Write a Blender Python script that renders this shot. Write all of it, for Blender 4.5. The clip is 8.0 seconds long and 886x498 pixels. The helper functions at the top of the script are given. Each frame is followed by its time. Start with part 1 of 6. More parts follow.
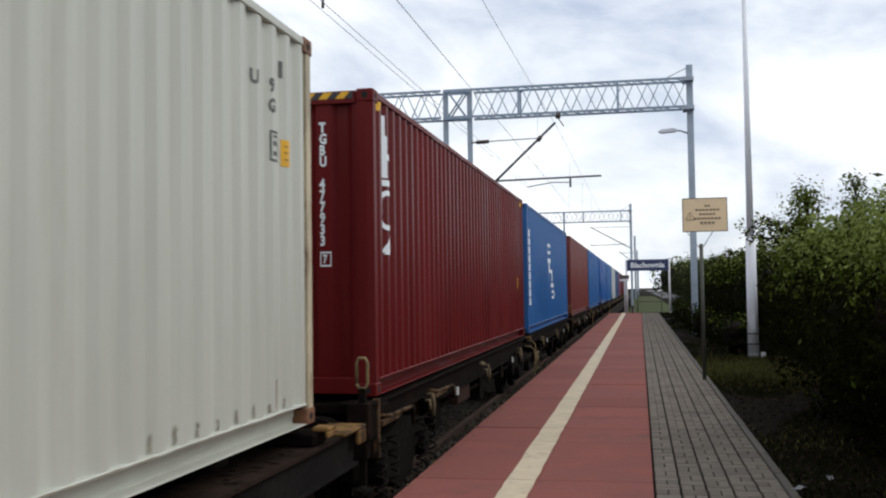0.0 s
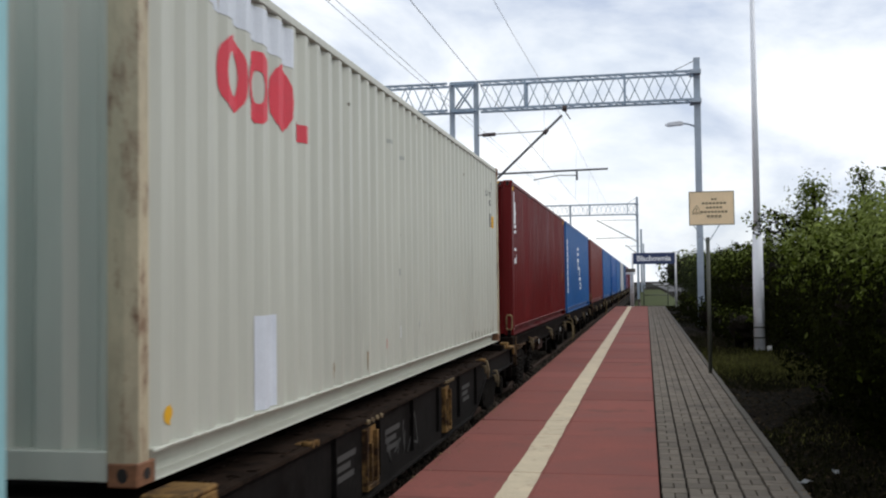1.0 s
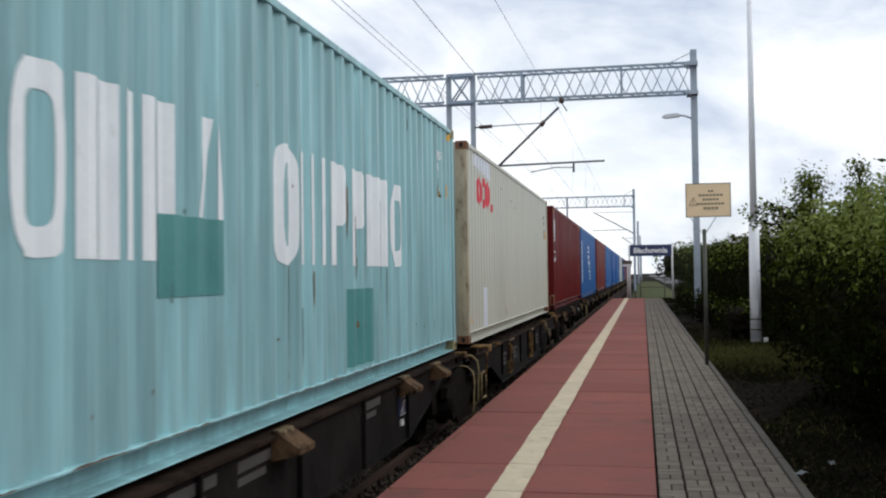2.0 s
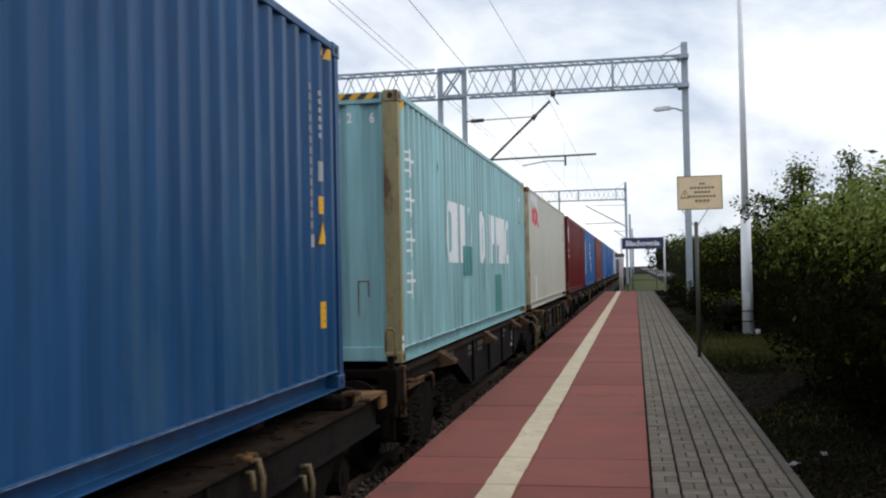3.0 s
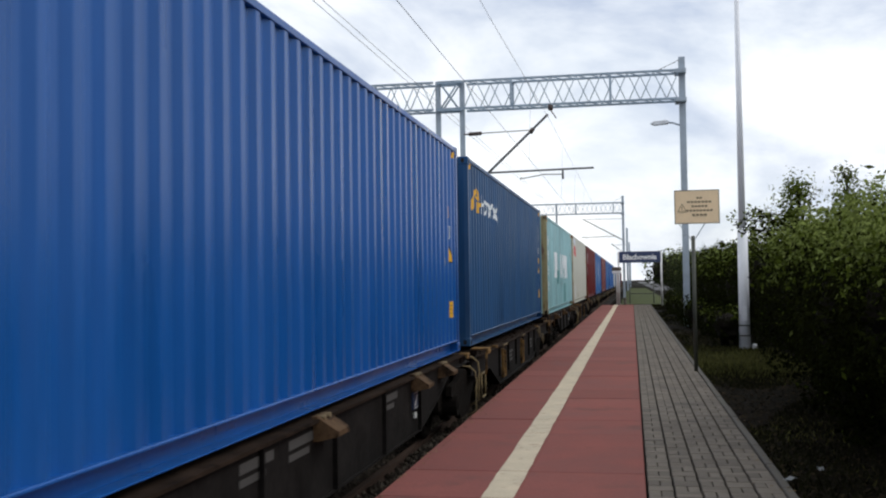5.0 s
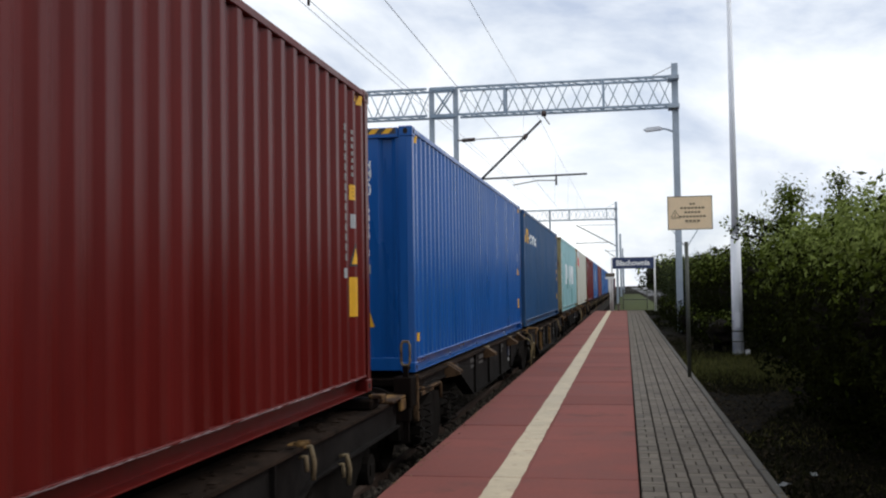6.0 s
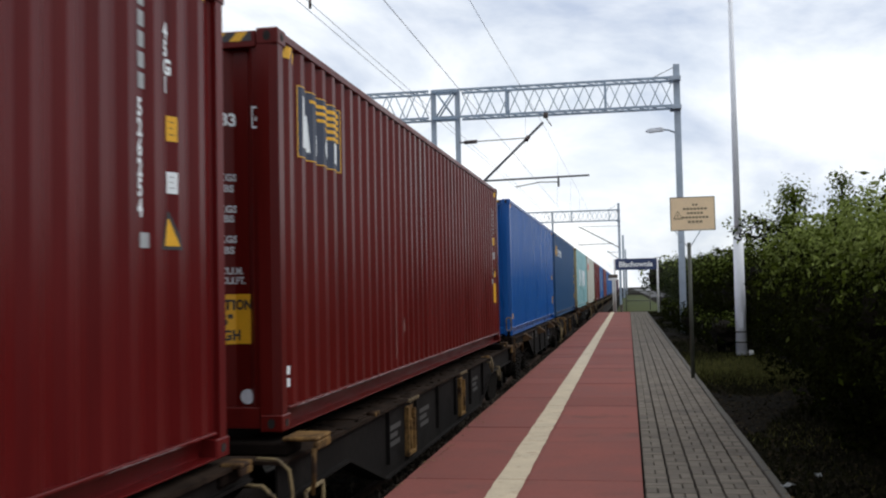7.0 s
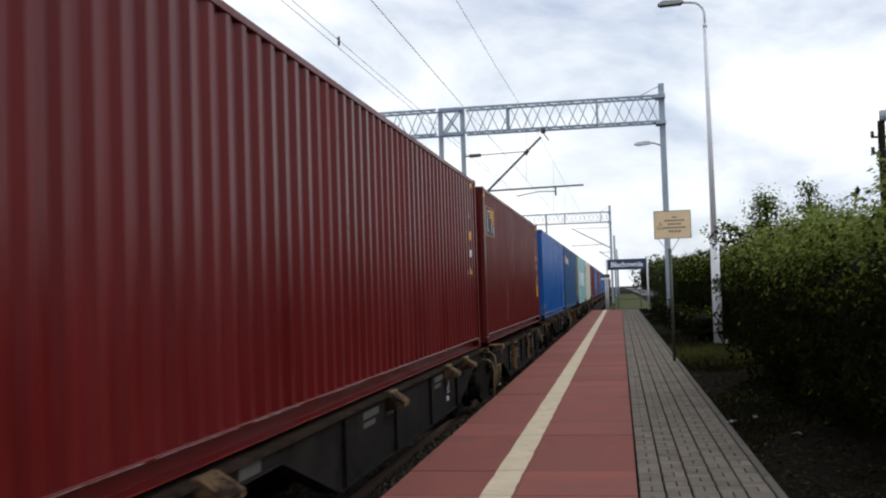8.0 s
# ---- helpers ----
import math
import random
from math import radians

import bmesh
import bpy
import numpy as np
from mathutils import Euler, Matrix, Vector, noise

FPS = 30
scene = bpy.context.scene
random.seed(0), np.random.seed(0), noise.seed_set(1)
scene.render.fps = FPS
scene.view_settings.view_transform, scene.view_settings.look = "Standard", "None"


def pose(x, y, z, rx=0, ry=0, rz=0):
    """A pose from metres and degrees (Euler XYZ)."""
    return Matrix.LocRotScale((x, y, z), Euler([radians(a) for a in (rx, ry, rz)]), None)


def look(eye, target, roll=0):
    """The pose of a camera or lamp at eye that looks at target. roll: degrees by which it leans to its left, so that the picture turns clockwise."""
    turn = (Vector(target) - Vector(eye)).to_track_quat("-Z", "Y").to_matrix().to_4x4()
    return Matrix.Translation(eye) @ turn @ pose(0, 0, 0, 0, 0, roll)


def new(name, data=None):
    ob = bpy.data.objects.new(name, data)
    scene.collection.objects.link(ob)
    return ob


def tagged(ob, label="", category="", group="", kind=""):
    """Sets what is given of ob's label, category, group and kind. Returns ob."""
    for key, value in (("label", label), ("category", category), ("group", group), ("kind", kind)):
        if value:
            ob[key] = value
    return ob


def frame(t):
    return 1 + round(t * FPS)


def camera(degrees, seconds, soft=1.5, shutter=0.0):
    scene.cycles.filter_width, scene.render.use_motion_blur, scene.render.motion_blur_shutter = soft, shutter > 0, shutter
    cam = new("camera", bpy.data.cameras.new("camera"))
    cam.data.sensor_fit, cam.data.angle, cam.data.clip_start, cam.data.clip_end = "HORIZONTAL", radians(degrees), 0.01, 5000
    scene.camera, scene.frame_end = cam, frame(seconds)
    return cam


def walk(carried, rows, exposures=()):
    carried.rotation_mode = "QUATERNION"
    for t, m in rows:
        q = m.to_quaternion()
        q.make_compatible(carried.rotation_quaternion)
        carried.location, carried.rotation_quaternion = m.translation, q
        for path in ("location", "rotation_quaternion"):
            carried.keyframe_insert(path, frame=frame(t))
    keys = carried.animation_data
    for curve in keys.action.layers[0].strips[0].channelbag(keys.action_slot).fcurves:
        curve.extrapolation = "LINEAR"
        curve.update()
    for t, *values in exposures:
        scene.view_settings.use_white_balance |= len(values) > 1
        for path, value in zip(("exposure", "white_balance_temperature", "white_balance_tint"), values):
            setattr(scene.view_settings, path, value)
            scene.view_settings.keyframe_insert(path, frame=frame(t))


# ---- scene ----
# ---- camera ----
cam = camera(48.06, 8.0, soft=2.1, shutter=0.12)
EYE = 1.61          # eye height over the platform
walk(cam, [
    (0.0, pose(0, 0, EYE, 92.395, 0.83, 11.19)),
    (0.5, pose(0, 0, EYE, 92.33, 0.62, 11.31)),
    (1.0, pose(0, 0, EYE, 91.98, 0.66, 11.535)),
    (1.5, pose(0, 0, EYE, 91.755, 0.60, 11.537)),
    (3.0, pose(0, 0, EYE, 91.195, 1.15, 10.927)),
    (3.5, pose(0, 0, EYE, 91.19, 1.15, 11.00)),
    (4.0, pose(0, 0, EYE, 91.17, 1.18, 11.185)),
    (4.5, pose(0, 0, EYE, 91.56, 0.98, 10.99)),
    (6.0, pose(0, 0, EYE, 92.265, 0.87, 10.385)),
    (6.5, pose(0, 0, EYE, 92.42, 0.90, 10.25)),
    (7.0, pose(0, 0, EYE, 92.395, 1.17, 10.55)),
    (7.3, pose(0, 0, EYE, 92.20, 1.30, 10.92)),
    (7.5, pose(0, -1.25, EYE, 92.36, 1.33, 10.60)),
    (7.7, pose(0, -2.05, EYE, 92.39, 1.55, 10.41)),
    (8.0, pose(0, -3.6, EYE, 92.45, 1.85, 10.09)),
])

# ---- daylight ----
SUN_EL, SUN_AZ = radians(44), radians(72)     # azimuth clockwise from +y


def make_sky():
    w = bpy.data.worlds.new("sky")
    scene.world = w
    w.use_nodes = True
    nt = w.node_tree
    nt.nodes.clear()
    N, K = nt.nodes.new, nt.links.new
    out, bg = N("ShaderNodeOutputWorld"), N("ShaderNodeBackground")
    sky = N("ShaderNodeTexSky")
    sky.sky_type, sky.sun_disc = "NISHITA", False
    sky.sun_elevation, sky.sun_rotation = SUN_EL, SUN_AZ
    dim = N("ShaderNodeMix")
    dim.data_type, dim.blend_type = "RGBA", "MULTIPLY"
    dim.inputs[0].default_value = 1
    dim.inputs[7].default_value = (0.12, 0.12, 0.12, 1)
    K(sky.outputs[0], dim.inputs[6])
    co, mp = N("ShaderNodeTexCoord"), N("ShaderNodeMapping")
    mp.inputs["Scale"].default_value = (1.0, 1.0, 2.0)
    mp.inputs["Rotation"].default_value = (0, 0, radians(12))
    mp.inputs["Location"].default_value = (2.7, 1.3, 1.75)
    K(co.outputs["Generated"], mp.inputs[0])
    big = N("ShaderNodeTexNoise")
    big.inputs["Scale"].default_value, big.inputs["Detail"].default_value = 3.3, 9
    big.inputs["Roughness"].default_value, big.inputs["Distortion"].default_value = 0.55, 0.35
    K(mp.outputs[0], big.inputs[0])
    ramp = N("ShaderNodeValToRGB")
    e = ramp.color_ramp.elements
    e[0].position, e[0].color = 0.36, (0.56, 0.64, 0.80, 1)
    e[1].position, e[1].color = 0.62, (1.25, 1.25, 1.25, 1)
    m = ramp.color_ramp.elements.new(0.49)
    m.color = (0.93, 0.98, 1.05, 1)
    K(big.outputs[0], ramp.inputs[0])
    thin = N("ShaderNodeTexNoise")
    thin.inputs["Scale"].default_value, thin.inputs["Detail"].default_value = 1.7, 6
    K(mp.outputs[0], thin.inputs[0])
    cover = N("ShaderNodeMapRange")
    cover.inputs[1].default_value, cover.inputs[2].default_value = 0.3, 0.48
    cover.inputs[3].default_value, cover.inputs[4].default_value = 0.72, 1.0
    K(thin.outputs[0], cover.inputs[0])
    mix = N("ShaderNodeMix")
    mix.data_type = "RGBA"
    K(cover.outputs[0], mix.inputs[0])
    K(dim.outputs[2], mix.inputs[6])
    K(ramp.outputs[0], mix.inputs[7])
    K(mix.outputs[2], bg.inputs[0])
    bg.inputs[1].default_value = 1.03
    K(bg.outputs[0], out.inputs[0])


make_sky()
sun_lamp = new("sun", bpy.data.lights.new("sun", "SUN"))
sun_lamp.data.energy, sun_lamp.data.angle, sun_lamp.data.color = 0.95, radians(28), (1, 0.98, 0.95)
_d = Vector((math.sin(SUN_AZ) * math.cos(SUN_EL), math.cos(SUN_AZ) * math.cos(SUN_EL), math.sin(SUN_EL)))
sun_lamp.matrix_basis = look(_d * 50, (0, 0, 0))
scene.view_settings.exposure = 0.0


# ---- materials ----
def material(name, rgb, rough=0.7, metal=0.0, vary=0.25, scale=4.0, fine=60.0, bump=0.2, stain=None, stain_amount=0.0,
             stain_scale=2.0, stretch=(1, 1, 1), island=0.0, piece=0.0, spec=0.5, bump_dist=0.01, streak=0.0, thin=0.0):
    """Base colour with mottling at two sizes, stains with their own colour, fine relief."""
    mt = bpy.data.materials.new(name)
    mt.use_nodes = True
    nt = mt.node_tree
    N, K = nt.nodes.new, nt.links.new
    bs = nt.nodes["Principled BSDF"]
    bs.inputs["Roughness"].default_value, bs.inputs["Metallic"].default_value = rough, metal
    bs.inputs["Specular IOR Level"].default_value = spec
    co, mp = N("ShaderNodeTexCoord"), N("ShaderNodeMapping")
    mp.inputs["Scale"].default_value = stretch
    info = N("ShaderNodeObjectInfo")
    add = N("ShaderNodeVectorMath")
    add.operation = "ADD"
    sh = N("ShaderNodeVectorMath")
    sh.operation = "SCALE"
    sh.inputs[0].default_value = (13, 7, 5)
    K(info.outputs["Random"], sh.inputs["Scale"])
    K(co.outputs["Object"], mp.inputs[0])
    K(mp.outputs[0], add.inputs[0])
    K(sh.outputs[0], add.inputs[1])

    def noise_tex(s, detail=4, rgh=0.6):
        n = N("ShaderNodeTexNoise")
        n.inputs["Scale"].default_value, n.inputs["Detail"].default_value, n.inputs["Roughness"].default_value = s, detail, rgh
        K(add.outputs[0], n.inputs[0])
        return n

    def ranged(sock, a, b, c, d):
        r = N("ShaderNodeMapRange")
        for i, v in enumerate((a, b, c, d)):
            r.inputs[1 + i].default_value = v
        K(sock, r.inputs[0])
        return r.outputs[0]

    def mult(a, b):
        r = N("ShaderNodeMath")
        r.operation = "MULTIPLY"
        for s, v in zip(r.inputs, (a, b)):
            if isinstance(v, float):
                s.default_value = v
            else:
                K(v, s)
        return r.outputs[0]

    coarse, small = noise_tex(scale), noise_tex(fine, 3)
    val = mult(ranged(coarse.outputs[0], 0.3, 0.7, 1 - vary, 1 + vary), ranged(small.outputs[0], 0.3, 0.7, 1 - vary * 0.5, 1 + vary * 0.5))
    if piece:
        val = mult(val, ranged(info.outputs["Random"], 0, 1, 1 - piece, 1 + piece))
    if island:
        geo = N("ShaderNodeNewGeometry")
        val = mult(val, ranged(geo.outputs["Random Per Island"], 0, 1, 1 - island, 1 + island))
    if streak:
        # rain streaks down the wall
        ms = N("ShaderNodeMapping")
        ms.inputs["Scale"].default_value = (1, 1, 0.045)
        K(co.outputs["Object"], ms.inputs[0])
        for s_, k_ in ((5.0, 1.0), (17.0, 0.7)):
            sn = N("ShaderNodeTexNoise")
            sn.inputs["Scale"].default_value, sn.inputs["Detail"].default_value = s_, 5
            K(ms.outputs[0], sn.inputs[0])
            val = mult(val, ranged(sn.outputs[0], 0.34, 0.66, 1 - streak * k_, 1 + streak * k_))
    hsv = N("ShaderNodeHueSaturation")
    hsv.inputs["Color"].default_value = (*rgb, 1)
    K(val, hsv.inputs["Value"])
    col = hsv.outputs[0]
    if stain:
        st = noise_tex(stain_scale, 8, 0.7)
        mx = N("ShaderNodeMix")
        mx.data_type = "RGBA"
        lo = 0.66 - 0.3 * stain_amount
        K(ranged(st.outputs[0], lo, lo + 0.14, 0, min(1.0, 0.5 + stain_amount)), mx.inputs[0])
        K(col, mx.inputs[6])
        mx.inputs[7].default_value = (*stain, 1)
        col = mx.outputs[2]
    K(col, bs.inputs["Base Color"])
    K(ranged(coarse.outputs[0], 0.3, 0.7, max(0.02, rough - 0.1), min(1, rough + 0.1)), bs.inputs["Roughness"])
    if bump:
        bp = N("ShaderNodeBump")
        bp.inputs["Strength"].default_value, bp.inputs["Distance"].default_value = bump, bump_dist
        K(small.outputs[0], bp.inputs["Height"])
        K(bp.outputs[0], bs.inputs["Normal"])
    if thin:
        # light that shines through a blade
        tr, both = N("ShaderNodeBsdfTranslucent"), N("ShaderNodeMixShader")
        K(col, tr.inputs[0])
        both.inputs[0].default_value = thin
        K(bs.outputs[0], both.inputs[1])
        K(tr.outputs[0], both.inputs[2])
        K(both.outputs[0], nt.nodes["Material Output"].inputs[0])
    return mt


def paint(name, rgb, rust=0.15, vary=0.16, dirt=(0.09, 0.05, 0.03), rough=0.45, gloss=0.3, streak=0.05, relief=0.03):
    """Weathered container paint: chalky mottling, vertical run-off, rust spots."""
    mt = material(name, rgb, rough, 0.0, vary, 1.3, 9.0, relief, dirt, rust, 1.1, (1, 1, 0.16), spec=gloss, streak=streak)
    return mt


RED_SLAB = material("red_concrete", (0.205, 0.068, 0.056), 0.85, vary=0.15, scale=1.3, fine=45, bump=0.25, stain=(0.13, 0.062, 0.052), stain_amount=0.28, stain_scale=1.1, piece=0.10, spec=0.2)
LINE_PAINT = material("line_paint", (0.52, 0.44, 0.31), 0.8, vary=0.14, scale=3, fine=50, stain=(0.25, 0.14, 0.1), stain_amount=0.3, stain_scale=5)
PAVER = material("grey_paver", (0.138, 0.119, 0.098), 0.9, vary=0.2, scale=2.2, fine=90, bump=0.4, stain=(0.07, 0.065, 0.055), stain_amount=0.22, stain_scale=2.5, piece=0.18, island=0.18, spec=0.2)
KERB = material("kerb_concrete", (0.085, 0.075, 0.062), 0.9, vary=0.2, scale=3, fine=70, stain=(0.08, 0.08, 0.06), stain_amount=0.35, piece=0.1)
JOINT = material("joint_sand", (0.02, 0.017, 0.014), 0.95, spec=0.05, vary=0.3, scale=5)
CONCRETE = material("old_concrete", (0.24, 0.23, 0.21), 0.9, vary=0.25, scale=2, stain=(0.08, 0.07, 0.06), stain_amount=0.4)
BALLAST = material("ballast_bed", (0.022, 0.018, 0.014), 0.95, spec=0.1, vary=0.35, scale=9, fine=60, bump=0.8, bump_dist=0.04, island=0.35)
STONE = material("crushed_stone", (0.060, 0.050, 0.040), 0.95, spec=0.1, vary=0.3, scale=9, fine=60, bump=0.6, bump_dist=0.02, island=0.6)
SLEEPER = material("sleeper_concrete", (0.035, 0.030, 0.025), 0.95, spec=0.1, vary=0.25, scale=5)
RAIL_STEEL = material("rail_steel", (0.06, 0.038, 0.028), 0.7, 0.0, 0.25, 6, spec=0.2)
# ground set darker than real soil: shade beside the hedge is in its colour
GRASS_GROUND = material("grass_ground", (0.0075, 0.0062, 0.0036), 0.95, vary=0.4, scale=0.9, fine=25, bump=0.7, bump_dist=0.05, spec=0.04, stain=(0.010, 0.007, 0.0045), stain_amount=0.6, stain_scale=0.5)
# shaded and lit copies of one grass; the light is in the colour
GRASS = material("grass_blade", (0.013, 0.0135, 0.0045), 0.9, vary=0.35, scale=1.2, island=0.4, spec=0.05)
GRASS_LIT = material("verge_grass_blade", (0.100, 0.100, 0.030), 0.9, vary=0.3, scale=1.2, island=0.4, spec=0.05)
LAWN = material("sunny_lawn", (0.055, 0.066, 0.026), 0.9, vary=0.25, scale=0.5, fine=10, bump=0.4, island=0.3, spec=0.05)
# hedge leaf tones paint its shade and lit top: dark low down, paler above
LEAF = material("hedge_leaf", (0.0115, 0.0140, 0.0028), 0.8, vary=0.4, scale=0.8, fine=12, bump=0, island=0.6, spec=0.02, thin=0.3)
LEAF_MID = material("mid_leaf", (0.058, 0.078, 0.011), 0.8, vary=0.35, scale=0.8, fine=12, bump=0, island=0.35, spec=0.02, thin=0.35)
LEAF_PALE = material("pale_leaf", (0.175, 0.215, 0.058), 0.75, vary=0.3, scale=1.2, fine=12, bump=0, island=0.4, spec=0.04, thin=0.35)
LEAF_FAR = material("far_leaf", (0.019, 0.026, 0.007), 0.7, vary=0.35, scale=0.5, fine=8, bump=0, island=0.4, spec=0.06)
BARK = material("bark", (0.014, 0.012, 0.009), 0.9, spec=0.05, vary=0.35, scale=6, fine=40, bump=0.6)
GALV = material("galvanised_steel", (0.36, 0.42, 0.49), 0.55, 0.0, 0.14, 2.5, 30, 0.1, (0.16, 0.15, 0.15), 0.15)
LATTICE = material("lattice_steel", (0.30, 0.38, 0.47), 0.6, 0.0, 0.16, 3, 30, 0.1)
LAMP_GREY = material("lamp_post_paint", (0.72, 0.74, 0.78), 0.55, 0.0, 0.1, 2, 30, 0.1, (0.3, 0.28, 0.25), 0.06, 1.2, (1, 1, 0.3))
WHITE_POST = material("white_post_paint", (0.68, 0.68, 0.68), 0.5, 0, 0.08, 3)
GREEN_POLE = material("dark_pole_paint", (0.065, 0.07, 0.055), 0.6, 0.2, 0.25, 6)
SIGN_YELLOW = material("faded_yellow_board", (0.86, 0.66, 0.42), 0.55, 0, 0.06, 3, 30, 0.05)
SIGN_EDGE = material("dark_board_edge", (0.10, 0.08, 0.06), 0.6)
SIGN_INK = material("board_ink", (0.22, 0.17, 0.10), 0.6, vary=0.1)
SIGN_BLUE = material("navy_board", (0.018, 0.035, 0.105), 0.45, 0, 0.1, 3)
SIGN_WHITE = material("white_letter", (0.78, 0.79, 0.8), 0.5, vary=0.05)
WIRE = material("copper_wire", (0.10, 0.105, 0.115), 0.5, 0.4, 0.1)
INSULATOR = material("brown_insulator", (0.06, 0.04, 0.035), 0.3, 0, 0.2)
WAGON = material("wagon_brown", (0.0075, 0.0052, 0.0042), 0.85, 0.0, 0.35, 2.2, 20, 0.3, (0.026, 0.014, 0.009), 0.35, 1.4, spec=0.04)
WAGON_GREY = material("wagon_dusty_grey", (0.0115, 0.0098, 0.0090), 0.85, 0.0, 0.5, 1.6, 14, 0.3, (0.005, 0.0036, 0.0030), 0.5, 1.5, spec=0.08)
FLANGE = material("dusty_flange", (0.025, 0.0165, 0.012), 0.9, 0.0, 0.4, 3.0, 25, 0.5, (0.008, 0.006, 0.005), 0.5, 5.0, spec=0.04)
HOOD = material("rusty_hood", (0.13, 0.078, 0.042), 0.85, 0.0, 0.45, 4, 30, 0.3, (0.014, 0.009, 0.006), 0.75, 4, spec=0.08)
PALE_HOOK = material("worn_pale_hook", (0.17, 0.125, 0.065), 0.8, 0, 0.45, 8, 30, 0.2, (0.06, 0.04, 0.025), 0.5, 8)
LABEL_BLUE = material("label_blue", (0.014, 0.026, 0.07), 0.6)
REFLECTOR = material("red_reflector", (0.25, 0.01, 0.012), 0.3)
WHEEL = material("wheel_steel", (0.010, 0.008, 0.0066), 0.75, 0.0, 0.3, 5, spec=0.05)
HANDLE = material("worn_cream_rail", (0.20, 0.145, 0.065), 0.8, 0, 0.35, 8, 30, 0.2, (0.05, 0.03, 0.018), 0.45, 7)
RUST_YELLOW = material("rusty_yellow_bracket", (0.19, 0.110, 0.040), 0.8, 0, 0.4, 5, 30, 0.3, (0.03, 0.017, 0.011), 0.7, 4, spec=0.1)
CHALK = material("chalk_white", (0.5, 0.5, 0.48), 0.8, vary=0.15)
CHALK_GREY = material("worn_stencil_grey", (0.050, 0.047, 0.044), 0.8, vary=0.2)
DECAL_WHITE = material("decal_white", (0.76, 0.81, 0.83), 0.6, 0, 0.05, 3, 30, 0.05, (0.45, 0.47, 0.46), 0.14, 3)
DECAL_BLACK = material("decal_black", (0.03, 0.03, 0.035), 0.6, vary=0.15)
DECAL_RED = material("decal_red", (0.62, 0.035, 0.06), 0.55, 0, 0.1, 3)
DECAL_YELLOW = material("decal_yellow", (0.72, 0.385, 0.012), 0.55, 0, 0.1, 3)
DECAL_NAVY = material("decal_navy", (0.02, 0.03, 0.06), 0.55, 0, 0.1, 3)
DECAL_GREY = material("decal_grey", (0.33, 0.35, 0.36), 0.6, 0, 0.1, 3)
PATCH_WHITE = material("patch_white", (0.62, 0.66, 0.72), 0.5, 0, 0.08, 3)
PATCH_TEAL = material("patch_teal", (0.075, 0.26, 0.255), 0.5, 0, 0.12, 2)
CREAM_RUST = material("rusty_cream_post", (0.44, 0.38, 0.26), 0.65, 0, 0.25, 2, 20, 0.2, (0.13, 0.06, 0.03), 0.5, 5.0, (1, 1, 0.4))
TEAL_RUST = material("rusty_teal_post", (0.28, 0.245, 0.12), 0.65, 0, 0.25, 2, 20, 0.2, (0.10, 0.045, 0.025), 0.62, 4.0, (1, 1, 0.35))
CAST_RUST = material("rusty_casting", (0.17, 0.075, 0.035), 0.75, 0, 0.35, 6, 30, 0.3, (0.05, 0.03, 0.02), 0.3, 5)
DARK_HOLE = material("casting_hole", (0.01, 0.009, 0.008), 0.9)
CAR_WHITE = material("car_white", (0.7, 0.7, 0.72), 0.3, vary=0.05)
GLASS_DARK = material("car_glass", (0.02, 0.025, 0.03), 0.1, vary=0.05)
ROAD = material("asphalt", (0.075, 0.075, 0.078), 0.9, vary=0.2, scale=1)


# ---- mesh helpers ----
def mesh_of(name, bm, mats):
    me = bpy.data.meshes.new(name)
    bm.normal_update()
    bm.to_mesh(me)
    bm.free()
    for m in mats if isinstance(mats, (list, tuple)) else [mats]:
        me.materials.append(m)
    return me


def part(name, bm, mat, parent=None, label=""):
    """Links a bmesh (or a ready mesh) as one mesh object under a thing or a part."""
    me = bm if isinstance(bm, bpy.types.Mesh) else mesh_of(name, bm, mat)
    ob = new(name, me)
    if parent:
        ob.parent = parent
    if label:
        tagged(ob, label)
    return ob


def box(bm, x0, x1, y0, y1, z0, z1, mi=0, bevel=0.0):
    vs = [bm.verts.new(p) for p in ((x0, y0, z0), (x1, y0, z0), (x1, y1, z0), (x0, y1, z0), (x0, y0, z1), (x1, y0, z1), (x1, y1, z1), (x0, y1, z1))]
    fs = [bm.faces.new([vs[i] for i in q]) for q in ((3, 2, 1, 0), (4, 5, 6, 7), (0, 1, 5, 4), (1, 2, 6, 5), (2, 3, 7, 6), (3, 0, 4, 7))]
    for f_ in fs:
        f_.material_index = mi
    if bevel:
        es = list({e for f_ in fs for e in f_.edges})
        r = bmesh.ops.bevel(bm, geom=es, offset=bevel, segments=1, affect="EDGES", profile=0.5)
        for f_ in r["faces"]:
            f_.material_index = mi
    return bm


def boxes(*items, bevel=0.0):
    bm = bmesh.new()
    for it in items:
        box(bm, *it, bevel=bevel)
    return bm


